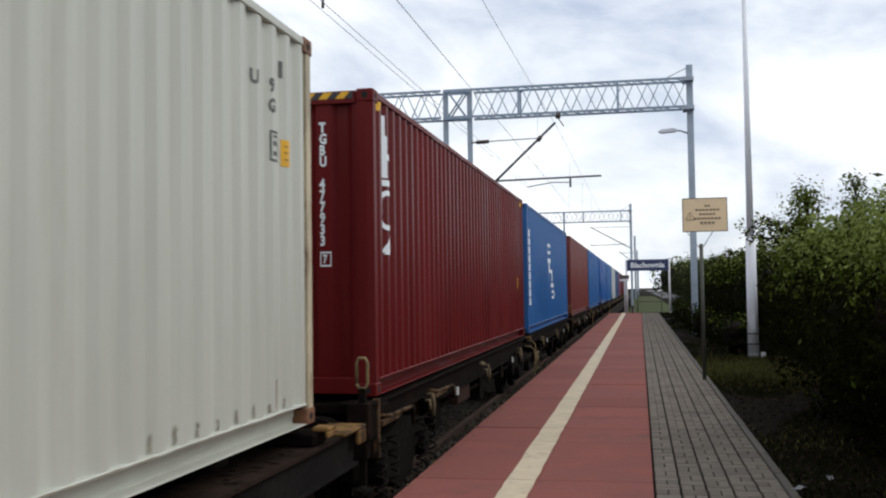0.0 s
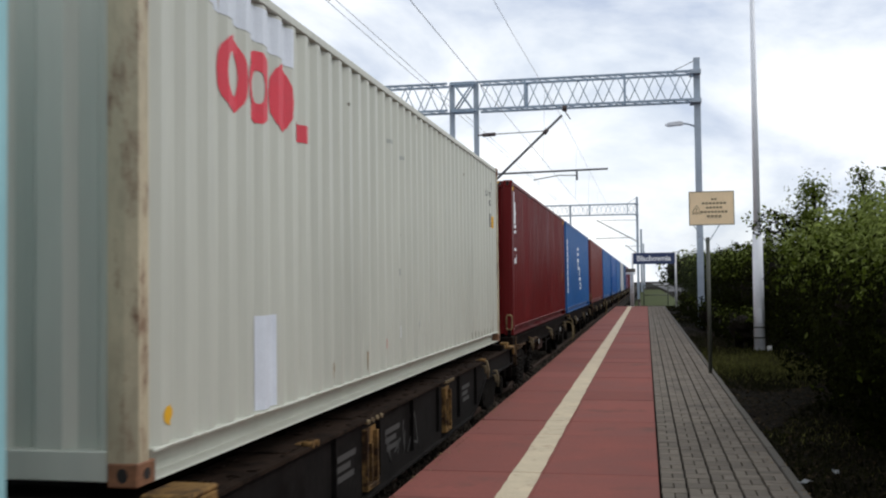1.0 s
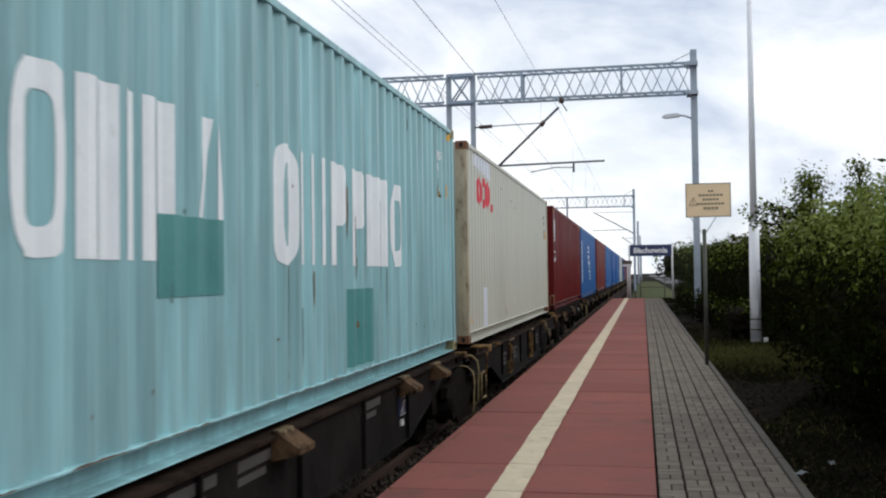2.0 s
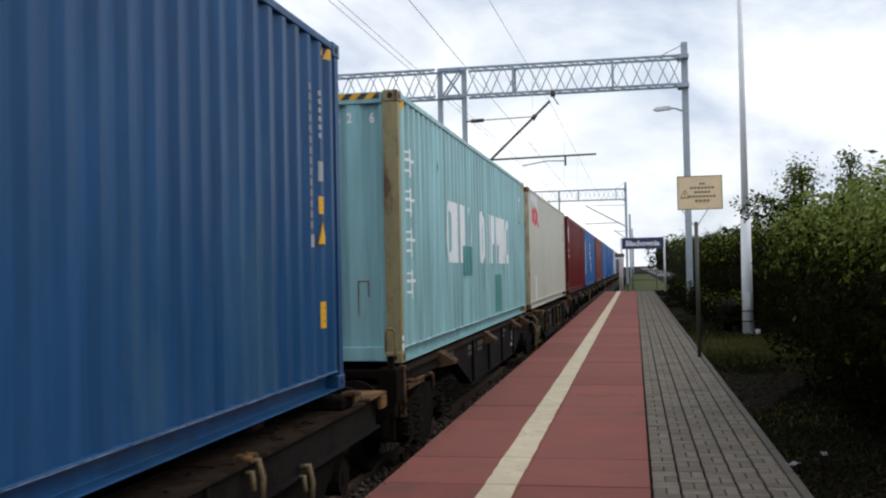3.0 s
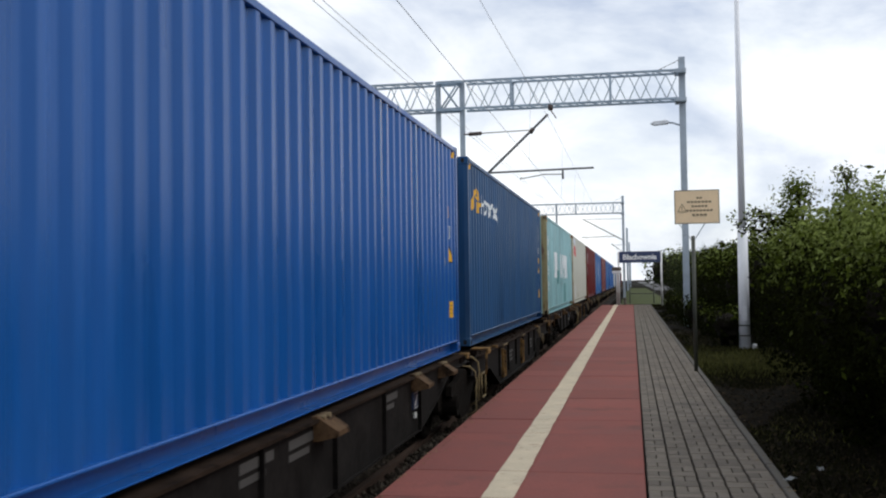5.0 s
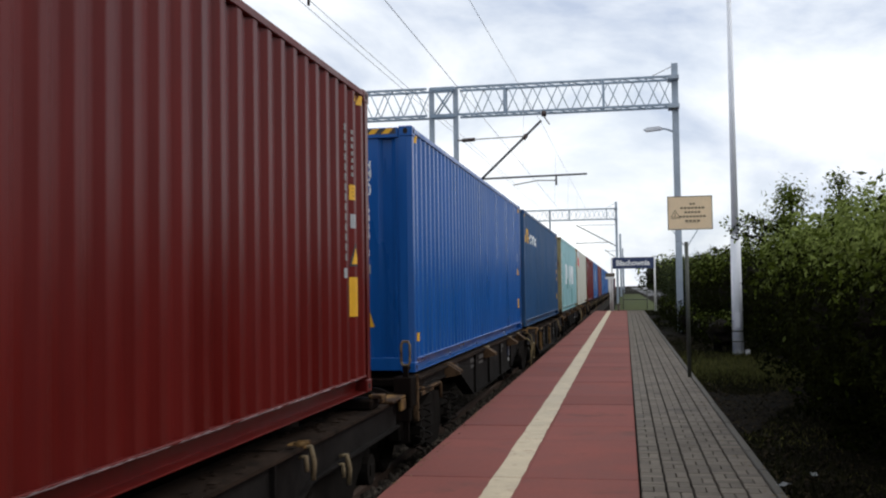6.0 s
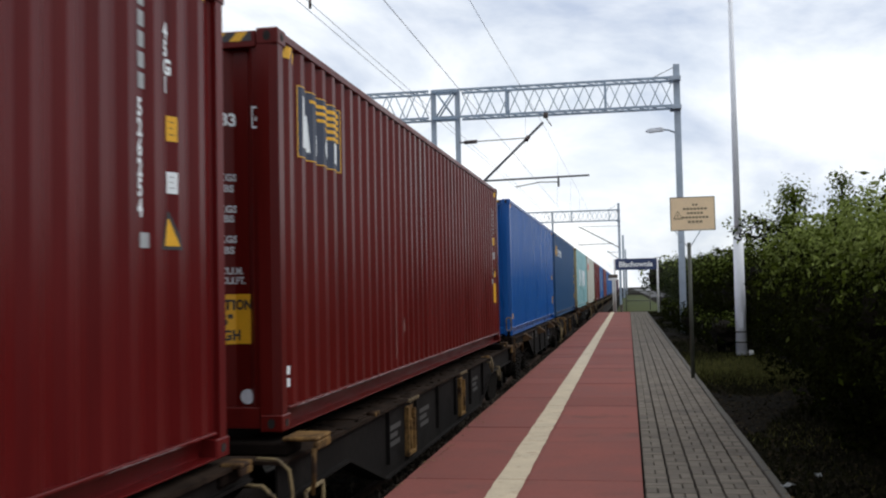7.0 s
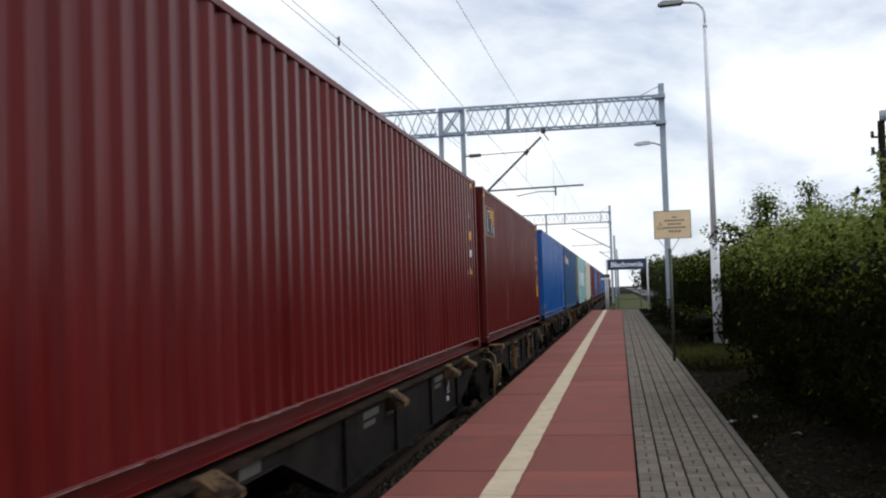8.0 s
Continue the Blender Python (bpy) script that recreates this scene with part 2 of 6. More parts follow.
def tube(bm, pts, r, n=8, r_end=None):
    """A round bar along a list of points."""
    pts = [Vector(p) for p in pts]
    rings = []
    for i, p in enumerate(pts):
        d = (pts[min(i + 1, len(pts) - 1)] - pts[max(i - 1, 0)]).normalized()
        a = d.orthogonal().normalized()
        if i and rings:
            a = (last_a - d * last_a.dot(d)).normalized()
        last_a = a
        b = d.cross(a)
        k = i / max(1, len(pts) - 1)
        rr = r if r_end is None else r + (r_end - r) * k
        rings.append([bm.verts.new(p + (a * math.cos(2 * math.pi * j / n) + b * math.sin(2 * math.pi * j / n)) * rr) for j in range(n)])
    for r0, r1 in zip(rings, rings[1:]):
        for j in range(n):
            f_ = bm.faces.new((r0[j], r0[(j + 1) % n], r1[(j + 1) % n], r1[j]))
            f_.smooth = True
    bm.faces.new(rings[0][::-1])
    bm.faces.new(rings[-1])
    return bm


def tubes(*items, n=8):
    bm = bmesh.new()
    for pts, r in items:
        tube(bm, pts, r, n)
    return bm


def thing(name, label, category, at=(0, 0, 0), group="", kind=""):
    e = new(name)
    e.location = at
    e.empty_display_size = 0.2
    return tagged(e, label, category, group, kind)


def loft(bm, outline, axis, a, b, mi=0):
    """A closed outline swept straight along an axis from a to b."""
    def put(p, s):
        return {"x": (s, p[0], p[1]), "y": (p[0], s, p[1]), "z": (p[0], p[1], s)}[axis]
    lo, hi = [bm.verts.new(put(p, a)) for p in outline], [bm.verts.new(put(p, b)) for p in outline]
    n = len(outline)
    fs = [bm.faces.new((lo[i], lo[(i + 1) % n], hi[(i + 1) % n], hi[i])) for i in range(n)]
    fs += [bm.faces.new(lo[::-1]), bm.faces.new(hi)]
    for f_ in fs:
        f_.material_index = mi
    bmesh.ops.recalc_face_normals(bm, faces=fs)
    return bm


# ---- train: where each container's rear end stands at the start, along the track ----
SIDE_X, DECK_Z, RAIL_Z = -2.43, 0.634, -0.55
WIDE, HIGH, LONG = 2.438, 2.896, 12.192
PITCH, DEEP = 0.278, 0.036


def travel(t):
    back = 0.0 if t < 7.3 else np.interp(t, (7.3, 7.5, 7.7, 8.0), (0, 0.60, 0.90, 1.75))
    return 9.42 * t + 0.012 * t * t - float(back)


MOVERS, WHEELSETS = [], []


def wave(u, pitch=PITCH, deep=DEEP):
    """Depth of the trapezoid corrugation at u along a wall; 0 on the crest."""
    q = (u % pitch) / pitch
    if q < 0.27:
        return 0.0
    if q < 0.5:
        return -deep * (q - 0.27) / 0.23
    if q < 0.77:
        return -deep
    return -deep * (1 - (q - 0.77) / 0.23)


END_PITCH, END_START = 0.36, 0.57


def end_wave(u):
    """The broader, deeper folds of an end wall."""
    q = ((u + END_START) % END_PITCH) / END_PITCH
    if q < 0.40:
        return 0.0
    if q < 0.55:
        return -0.055 * (q - 0.40) / 0.15
    if q < 0.85:
        return -0.055
    return -0.055 * (1 - (q - 0.85) / 0.15)


def end_cuts(a, b):
    k, out = math.floor((a + END_START) / END_PITCH), []
    while k * END_PITCH - END_START < b:
        out += [v for v in ((k + f) * END_PITCH - END_START for f in (0, 0.40, 0.55, 0.85)) if a + 1e-4 < v < b - 1e-4]
        k += 1
    return out


def wave_cuts(a, b, pitch=PITCH):
    out, k = [], math.floor(a / pitch)
    while k * pitch < b:
        out += [v for v in (k * pitch, (k + 0.27) * pitch, (k + 0.5) * pitch, (k + 0.77) * pitch) if a + 1e-4 < v < b - 1e-4]
        k += 1
    return out


def corrugated(u0, u1, z0, z1, put, pitch=PITCH, end=False):
    bm = bmesh.new()
    us = [u0] + (end_cuts(u0, u1) if end else wave_cuts(u0, u1, pitch)) + [u1]
    lo = [bm.verts.new(put(u, end_wave(u) if end else wave(u, pitch), z0)) for u in us]
    hi = [bm.verts.new(put(u, end_wave(u) if end else wave(u, pitch), z1)) for u in us]
    for i in range(len(us) - 1):
        bm.faces.new((lo[i], lo[i + 1], hi[i + 1], hi[i]))
    bmesh.ops.recalc_face_normals(bm, faces=bm.faces)
    return bm


BODY_MESHES = {}
SLOT = bpy.data.materials.new("slot")


def container_meshes(L):
    """The parts of an ISO box: x 0 on the platform side, y 0 at the rear, z 0 at the bottom."""
    if L in BODY_MESHES:
        return BODY_MESHES[L]
    ms = {}

    def keep(key, bm, n=1):
        ms[key] = mesh_of(key, bm, [SLOT] * n)
    post = 0.16
    keep("side_wall", corrugated(0.1, L - 0.1, 0.145, HIGH - 0.06, lambda u, w, z: (w - 0.012, u, z)))
    keep("far_side_wall", corrugated(0.1, L - 0.1, 0.145, HIGH - 0.06, lambda u, w, z: (-WIDE + 0.012 - w, u, z)))
    keep("end_wall", corrugated(-WIDE + 0.12, -0.12, 0.15, HIGH - 0.1, lambda u, w, z: (u, 0.035 - w, z), end=True))
    keep("front_wall", corrugated(-WIDE + 0.12, -0.12, 0.15, HIGH - 0.1, lambda u, w, z: (u, L - 0.035 + w, z), end=True))
    keep("roof", corrugated(0.1, L - 0.1, -WIDE + 0.05, -0.05, lambda u, w, x: (x, u, HIGH - 0.012 + w * 0.5), 0.3))
    keep("floor_pan", boxes((-WIDE + 0.1, -0.1, 0.1, L - 0.1, 0.06, 0.16)))
    for key, sg, x in (("bottom_rail", 1, 0.0), ("far_bottom_rail", -1, -WIDE)):
        bm = bmesh.new()
        chan = [(-0.004, 0.162), (0.004, 0.156), (0.004, 0.146), (-0.105, 0.144), (-0.105, 0.018), (-0.099, 0.012), (-0.004, 0.011), (0.002, 0.008), (0.002, 0.002), (-0.13, 0.002), (-0.13, 0.162)]
        loft(bm, [(x + sg * (u - 0.004), z) for u, z in chan], "y", 0.17, L - 0.17)
        keep(key, bm)
    keep("top_rail", boxes((-0.06, -0.002, 0.17, L - 0.17, HIGH - 0.07, HIGH - 0.008), bevel=0.006))
    keep("far_top_rail", boxes((-WIDE + 0.002, -WIDE + 0.06, 0.17, L - 0.17, HIGH - 0.07, HIGH - 0.008), bevel=0.006))
    keep("end_header", boxes((-WIDE + 0.17, -0.17, 0.01, 0.09, HIGH - 0.13, HIGH - 0.01), bevel=0.006))
    keep("far_end_header", boxes((-WIDE + 0.17, -0.17, L - 0.09, L - 0.01, HIGH - 0.13, HIGH - 0.01), bevel=0.006))
    keep("end_sill", boxes((-WIDE + 0.17, -0.17, 0.012, 0.1, 0.02, 0.17), bevel=0.006))
    keep("far_end_sill", boxes((-WIDE + 0.17, -0.17, L - 0.1, L - 0.012, 0.02, 0.17), bevel=0.006))

    def post_mesh(sx, sy):
        bm = bmesh.new()
        o = [(0.003, 0.02), (0.07, 0.003), (0.163, 0.003), (0.163, 0.05), (0.11, 0.05), (0.06, 0.09), (0.045, 0.12), (0.003, 0.12)]
        loft(bm, [(-WIDE + p if sx < 0 else -p, q if sy < 0 else L - q) for p, q in o], "z", 0.116, HIGH - 0.116)
        return bm
    ms["posts"] = [mesh_of("corner_post", post_mesh(sx, sy), [SLOT]) for sx in (1, -1) for sy in (-1, 1)]
    casts = []
    for sx in (1, -1):
        for sy in (-1, 1):
            for top in (0, 1):
                x0, x1 = (-0.162, 0.004) if sx > 0 else (-WIDE - 0.004, -WIDE + 0.162)
                y0, y1 = (-0.004, 0.178) if sy < 0 else (L - 0.178, L + 0.004)
                z0, z1 = (HIGH - 0.118, HIGH + 0.002) if top else (-0.002, 0.118)
                bm = boxes((x0, x1, y0, y1, z0, z1), bevel=0.008)
                zc, yc, xc = (z0 + z1) / 2, (y0 + y1) / 2, (x0 + x1) / 2
                px = x1 if sx > 0 else x0
                loft(bm, [(yc + 0.035 * math.cos(a * math.pi / 4), zc + 0.03 * math.sin(a * math.pi / 4)) for a in range(8)], "x", px - 0.002, px + 0.002, 1)
                py = y0 if sy < 0 else y1
                loft(bm, [(xc + 0.03 * math.cos(a * math.pi / 4), zc + 0.038 * math.sin(a * math.pi / 4)) for a in range(8)], "y", py - 0.002, py + 0.002, 1)
                casts.append(mesh_of("corner_casting", bm, [SLOT, SLOT]))
    ms["casts"] = casts
    BODY_MESHES[L] = ms
    return ms


def dress(ob, *mats):
    for slot, m in zip(ob.material_slots, mats):
        slot.link = "OBJECT"
        slot.material = m
    return ob


def container(y0, main, posts, casts, label, L=LONG, group="containers on the train", front_posts=None):
    c = thing("shipping_container", label, "container", (SIDE_X, y0, DECK_Z), group)
    ms = container_meshes(L)
    for key in ("side_wall", "far_side_wall", "end_wall", "front_wall", "roof", "floor_pan", "bottom_rail", "far_bottom_rail", "top_rail", "far_top_rail", "end_header", "far_end_header", "end_sill", "far_end_sill"):
        nm = key.replace("far_", "")
        dress(part(nm, ms[key], None, c), main)
    for i, me in enumerate(ms["posts"]):
        dress(part("corner_post", me, None, c), front_posts if front_posts and i % 2 else posts)
    for me in ms["casts"]:
        dress(part("corner_casting", me, None, c), casts, DARK_HOLE)
    MOVERS.append((c, y0))
    return c


# ---- flat shapes and lettering for decals: (u, z) outlines ----
def rect(a, b, c, d):
    return [(a, c), (b, c), (b, d), (a, d)]


def blob(cu, cz, ru, rz, n=14):
    return [(cu + ru * math.cos(2 * math.pi * i / n), cz + rz * math.sin(2 * math.pi * i / n)) for i in range(n)]


def ring(cu, cz, ru, rz, w, a0=0, a1=360, n=18, k=1.0):
    """Quads of a band round an ellipse, from a0 to a1 degrees."""
    out = []
    for i in range(n):
        a, b = radians(a0 + (a1 - a0) * i / n), radians(a0 + (a1 - a0) * (i + 1) / n)
        (ca, sa), (cb, sb) = ([math.copysign(abs(f(v)) ** k, f(v)) for f in (math.cos, math.sin)] for v in (a, b))
        out.append([(cu + ca * (ru - w), cz + sa * (rz - w)), (cu + ca * ru, cz + sa * rz), (cu + cb * ru, cz + sb * rz), (cu + cb * (ru - w), cz + sb * (rz - w))])
    return out


def word_mesh(text, size, spacing=1.0, stretch=1.0):
    cu = bpy.data.curves.new("word", "FONT")
    cu.body, cu.size, cu.space_character, cu.offset = text, size, spacing, 0.006 * size / 0.15
    cu.resolution_u = 2
    ob = new("word", cu)
    me = bpy.data.meshes.new_from_object(ob.evaluated_get(bpy.context.evaluated_depsgraph_get()))
    bpy.data.objects.remove(ob)
    bm = bmesh.new()
    bm.from_mesh(me)
    bpy.data.meshes.remove(me)
    for v in bm.verts:
        v.co.x *= stretch
    return bm


def decal(name, parent, shapes, mat, where="side", label="", words=(), lift=0.004):
    """Paint on a wall of the box, laid over its corrugation. words: (text, u, z, size, stretch, down)."""
    if len(words) + bool(shapes) > 1 or any(q[5] for q in words):
        if shapes:
            decal(name, parent, shapes, mat, where, label, (), lift)
        for text, u, z, size, stretch, down in words:
            for i, ch in enumerate(text if down else [text]):
                if ch != " ":
                    decal(name, parent, (), mat, where, label, [(ch, u, z - i * down, size, stretch, 0)], lift)
        return
    bm = bmesh.new()
    for s in shapes:
        bm.faces.new([bm.verts.new((u, z, 0)) for u, z in s])
    for text, u, z, size, stretch, down in words:
        chars = list(text) if down else [text]
        for i, ch in enumerate(chars):
            if ch == " ":
                continue
            w = word_mesh(ch, size, 1.0, stretch)
            for v in w.verts:
                v.co = Vector((v.co.x + u, v.co.y + z - (i * down if down else 0), 0))
            tmp = bpy.data.meshes.new("tmp")
            w.to_mesh(tmp)
            w.free()
            bm.from_mesh(tmp)
            bpy.data.meshes.remove(tmp)
    bmesh.ops.remove_doubles(bm, verts=bm.verts[:], dist=0.0004)
    us = [v.co.x for v in bm.verts]
    if where != "flat":
        for cut in (wave_cuts if where == "side" else end_cuts)(min(us), max(us)):
            bmesh.ops.bisect_plane(bm, geom=bm.verts[:] + bm.edges[:] + bm.faces[:], plane_co=(cut, 0, 0), plane_no=(1, 0, 0))
    for v in bm.verts:
        u, z = v.co.x, v.co.y
        if where == "side":
            v.co = (wave(u) - 0.012 + lift, u, z)
        elif where == "end":
            v.co = (u, 0.035 - end_wave(u) - lift, z)
        else:
            v.co = (u, z, 0)
    bmesh.ops.recalc_face_normals(bm, faces=bm.faces)
    aim = Vector((1, 0, 0)) if where == "side" else Vector((0, -1, 0))
    if where != "flat":
        for f_ in bm.faces:
            f_.normal_update()
            if f_.normal.dot(aim) < 0:
                f_.normal_flip()
    return part(name, bm, mat, parent, label)


def flat_plate(name, parent, x0, x1, y0, y1, z0, z1, mat, label=""):
    return part(name, boxes((x0, x1, y0, y1, z0, z1)), mat, parent, label)


def emblem_blocks(c, shapes, mat, label, lift=0.004):
    """Blocks that touch go together as one painted piece."""
    groups = []
    for s in shapes:
        a, b = min(u for u, _ in s), max(u for u, _ in s)
        for g in groups:
            if a < g[1] - 0.004 and b > g[0] + 0.004 or (abs(a - g[1]) < 0.012 or abs(b - g[0]) < 0.012):
                g[0], g[1] = min(g[0], a), max(g[1], b)
                g[2].append(s)
                break
        else:
            groups.append([a, b, [s]])
    for _, _, ss in groups:
        decal("emblem", c, ss, mat, label=label, lift=lift)


def hazard(c, L=LONG, end=True):
    """Yellow and black stripes on the top corners of a tall box."""
    if end:
        n = 24
        us = np.linspace(-WIDE + 0.2, -0.2, n + 1)
        for k, m in ((0, DECAL_YELLOW), (1, DECAL_BLACK)):
            bm = bmesh.new()
            for i in range(k, n, 2):
                a, b = us[i], us[i + 1]
                vs = [bm.verts.new((x, 0.006, z)) for x, z in ((a, HIGH - 0.085), (b, HIGH - 0.085), (b + 0.06 if i < n - 1 else b, HIGH - 0.02), (a + 0.06, HIGH - 0.02))]
                bm.faces.new(vs)
            part("hazard_stripes", bm, m, c)
    for u in (0.2, L - 0.48):
        decal("hazard_mark", c, [[(u, HIGH - 0.17), (u + 0.09, HIGH - 0.17), (u + 0.14, HIGH - 0.08), (u + 0.05, HIGH - 0.08)],
                                 [(u + 0.17, HIGH - 0.17), (u + 0.26, HIGH - 0.17), (u + 0.28, HIGH - 0.08), (u + 0.22, HIGH - 0.08)]], DECAL_YELLOW, label="yellow corner stripes")


def warning_triangle(c, u, z, w=0.24, h=0.24):
    decal("warning_triangle", c, [[(u - 0.02, z - 0.02), (u + w + 0.02, z - 0.02), (u + w * 0.42, z + h + 0.03), (u + w * 0.30, z + h + 0.03)]], DECAL_BLACK, lift=0.003)
    decal("warning_triangle", c, [[(u + 0.012, z), (u + w - 0.02, z), (u + w * 0.40, z + h - 0.01), (u + w * 0.32, z + h - 0.01)]], DECAL_YELLOW, lift=0.005, label="yellow warning triangle")


def placard(c, u, z, w, h, mat=None):
    decal("placard", c, [rect(u, u + w, z, z + h)], mat or DECAL_YELLOW, lift=0.003)
    for k, b in ((0.24, 0.72), (0.50, 0.60), (0.74, 0.68)):
        decal("placard_print", c, [rect(u + 0.30 * w, u + b * w, z + h * k, z + h * (k + 0.045))], DECAL_BROWN if mat is None else DECAL_GREY, lift=0.005)


def bars(c, u0, u1, z0, z1, n, mat, name="stencil_bar", where="side"):
    """Unreadable upright code: a column of small bars."""
    zs = np.linspace(z0, z1, n + 1)
    for a, b in zip(zs, zs[1:]):
        decal(name, c, [rect(u0, u1, a + 0.015, b - 0.012)], mat, where)


def seam(c, L, mat, name, seed, z, low, high, gaps=0.3):
    """A ragged, broken line of rust or bare metal along the bottom seam of the side wall."""
    rnd = random.Random(seed)
    u, k = 0.3, 0
    while u < L - 0.4:
        n = rnd.randint(8, 40)
        bm = bmesh.new()
        last = None
        n = min(n, int((L - 0.25 - u) / 0.07))
        if n < 3:
            break
        for i in range(n + 1):
            h = 0.001 if i in (0, n) else rnd.uniform(low, high)
            d = rnd.uniform(0, low)
            pair = (bm.verts.new((0.0035, u, z - d)), bm.verts.new((0.0035 - max(0.0, z + h - 0.156) * 0.9, u, z + h)))
            if last:
                bm.faces.new((last[0], pair[0], pair[1], last[1]))
            last = pair
            u += rnd.uniform(0.02, 0.07)
        part(name, bm, mat, c)
        u += rnd.expovariate(1 / gaps)


CREAM_TOUCH_CREASE = material("touched_up_cream", (0.36, 0.375, 0.34), 0.6, vary=0.15)
CODE_PALE = material("pale_code_paint", (0.50, 0.53, 0.56), 0.7, vary=0.15)
CODE_DARK = material("dark_code_paint", (0.115, 0.12, 0.115), 0.7, vary=0.2)
CREAM_STAIN = material("rust_tear", (0.30, 0.22, 0.13), 0.85, vary=0.3, scale=8)
SEAM_CREAM = material("cream_seam_dirt", (0.24, 0.20, 0.14), 0.85, vary=0.45, scale=9, fine=50)
DECAL_DIM = material("worn_white_code", (0.23, 0.225, 0.22), 0.7, vary=0.2)
STICKER_RED = material("sticker_red", (0.62, 0.16, 0.11), 0.5, vary=0.1)
DECAL_BROWN = material("faded_print", (0.22, 0.12, 0.02), 0.6, vary=0.15)
SEAM_RUST = material("seam_rust", (0.085, 0.052, 0.032), 0.85, vary=0.45, scale=9, fine=50)
SEAM_BARE = material("rubbed_edge", (0.19, 0.13, 0.135), 0.7, vary=0.45, scale=7, fine=50)
SEAM_BLUE = material("rubbed_blue_edge", (0.12, 0.17, 0.25), 0.7, vary=0.45, scale=7, fine=50)
SCRAPE = material("scraped_paint", (0.20, 0.085, 0.075), 0.7, vary=0.3, scale=8, fine=40)
GRIME = material("pale_grime", (0.25, 0.235, 0.185), 0.85, vary=0.4, scale=14)
TEAL_GRIME = material("teal_grime", (0.135, 0.235, 0.235), 0.85, vary=0.35, scale=5)
MAROON = paint("maroon_paint", (0.112, 0.0068, 0.0072), 0.02, 0.13, (0.07, 0.007, 0.007), 0.45, 0.14)
BRICK = paint("brick_red_paint", (0.092, 0.0060, 0.0046), 0.06, 0.16, (0.066, 0.0072, 0.0055), 0.37, 0.16)
CRIMSON = paint("crimson_paint", (0.095, 0.0053, 0.0055), 0.03, 0.14, (0.068, 0.0062, 0.0056), 0.37, 0.17)
RED_FAR = paint("faded_red_paint", (0.15, 0.025, 0.02), 0.1)
CREAM = paint("cream_paint", (0.50, 0.51, 0.445), 0.16, 0.05, (0.41, 0.40, 0.33), streak=0.025)
TEAL = paint("teal_paint", (0.255, 0.465, 0.495), 0.26, 0.13, (0.15, 0.25, 0.26), streak=0.15)
BLUE_MID = paint("mid_blue_paint", (0.014, 0.10, 0.30), 0.06, 0.14, (0.03, 0.08, 0.2))
BLUE_DARK = paint("dusty_blue_paint", (0.013, 0.064, 0.165), 0.34, 0.20, (0.045, 0.105, 0.175), 0.45, 0.2, streak=0.10)
BLUE_BRIGHT = paint("bright_blue_paint", (0.006, 0.083, 0.31), 0.03, 0.10, (0.012, 0.078, 0.25), 0.32, 0.3)
GREY_FAR = paint("pale_grey_paint", (0.45, 0.46, 0.47), 0.15)
PURPLE_FAR = paint("dull_purple_paint", (0.13, 0.045, 0.10), 0.1)


def maroon_box():
    c = container(9.0, MAROON, MAROON, MAROON, "dark maroon steel shipping container with white vertical markings")
    hazard(c)
    W = [rect(0.47, 0.53, 2.52, 2.72), rect(0.47, 0.56, 2.10, 2.52), rect(0.56, 0.70, 2.28, 2.34), rect(0.47, 0.66, 2.02, 2.08)]
    W += ring(0.58, 1.86, 0.15, 0.12, 0.05, 0, 180) + [rect(0.43, 0.48, 1.74, 1.87), rect(0.68, 0.73, 1.74, 1.87)]
    W += ring(0.58, 1.68, 0.14, 0.10, 0.05, 180, 330) + [[(0.45, 1.36), (0.53, 1.36), (0.75, 1.56), (0.67, 1.56)], [(0.50, 1.34), (0.76, 1.34), (0.62, 1.46)]]
    decal("emblem", c, W, DECAL_WHITE, label="white abstract marking")
    decal("stencil", c, [], DECAL_WHITE, "end", words=[("TGBU 477933", -0.54, 2.50, 0.135, 0.75, 0.108)])
    decal("stencil", c, [rect(-0.54, -0.43, 1.22, 1.235), rect(-0.54, -0.43, 1.345, 1.36), rect(-0.54, -0.53, 1.235, 1.345), rect(-0.44, -0.43, 1.235, 1.345)], DECAL_WHITE, "end", words=[("7", -0.515, 1.255, 0.11, 0.75, 0)])
    placard(c, 11.15, 1.0, 0.22, 0.22)
    return c


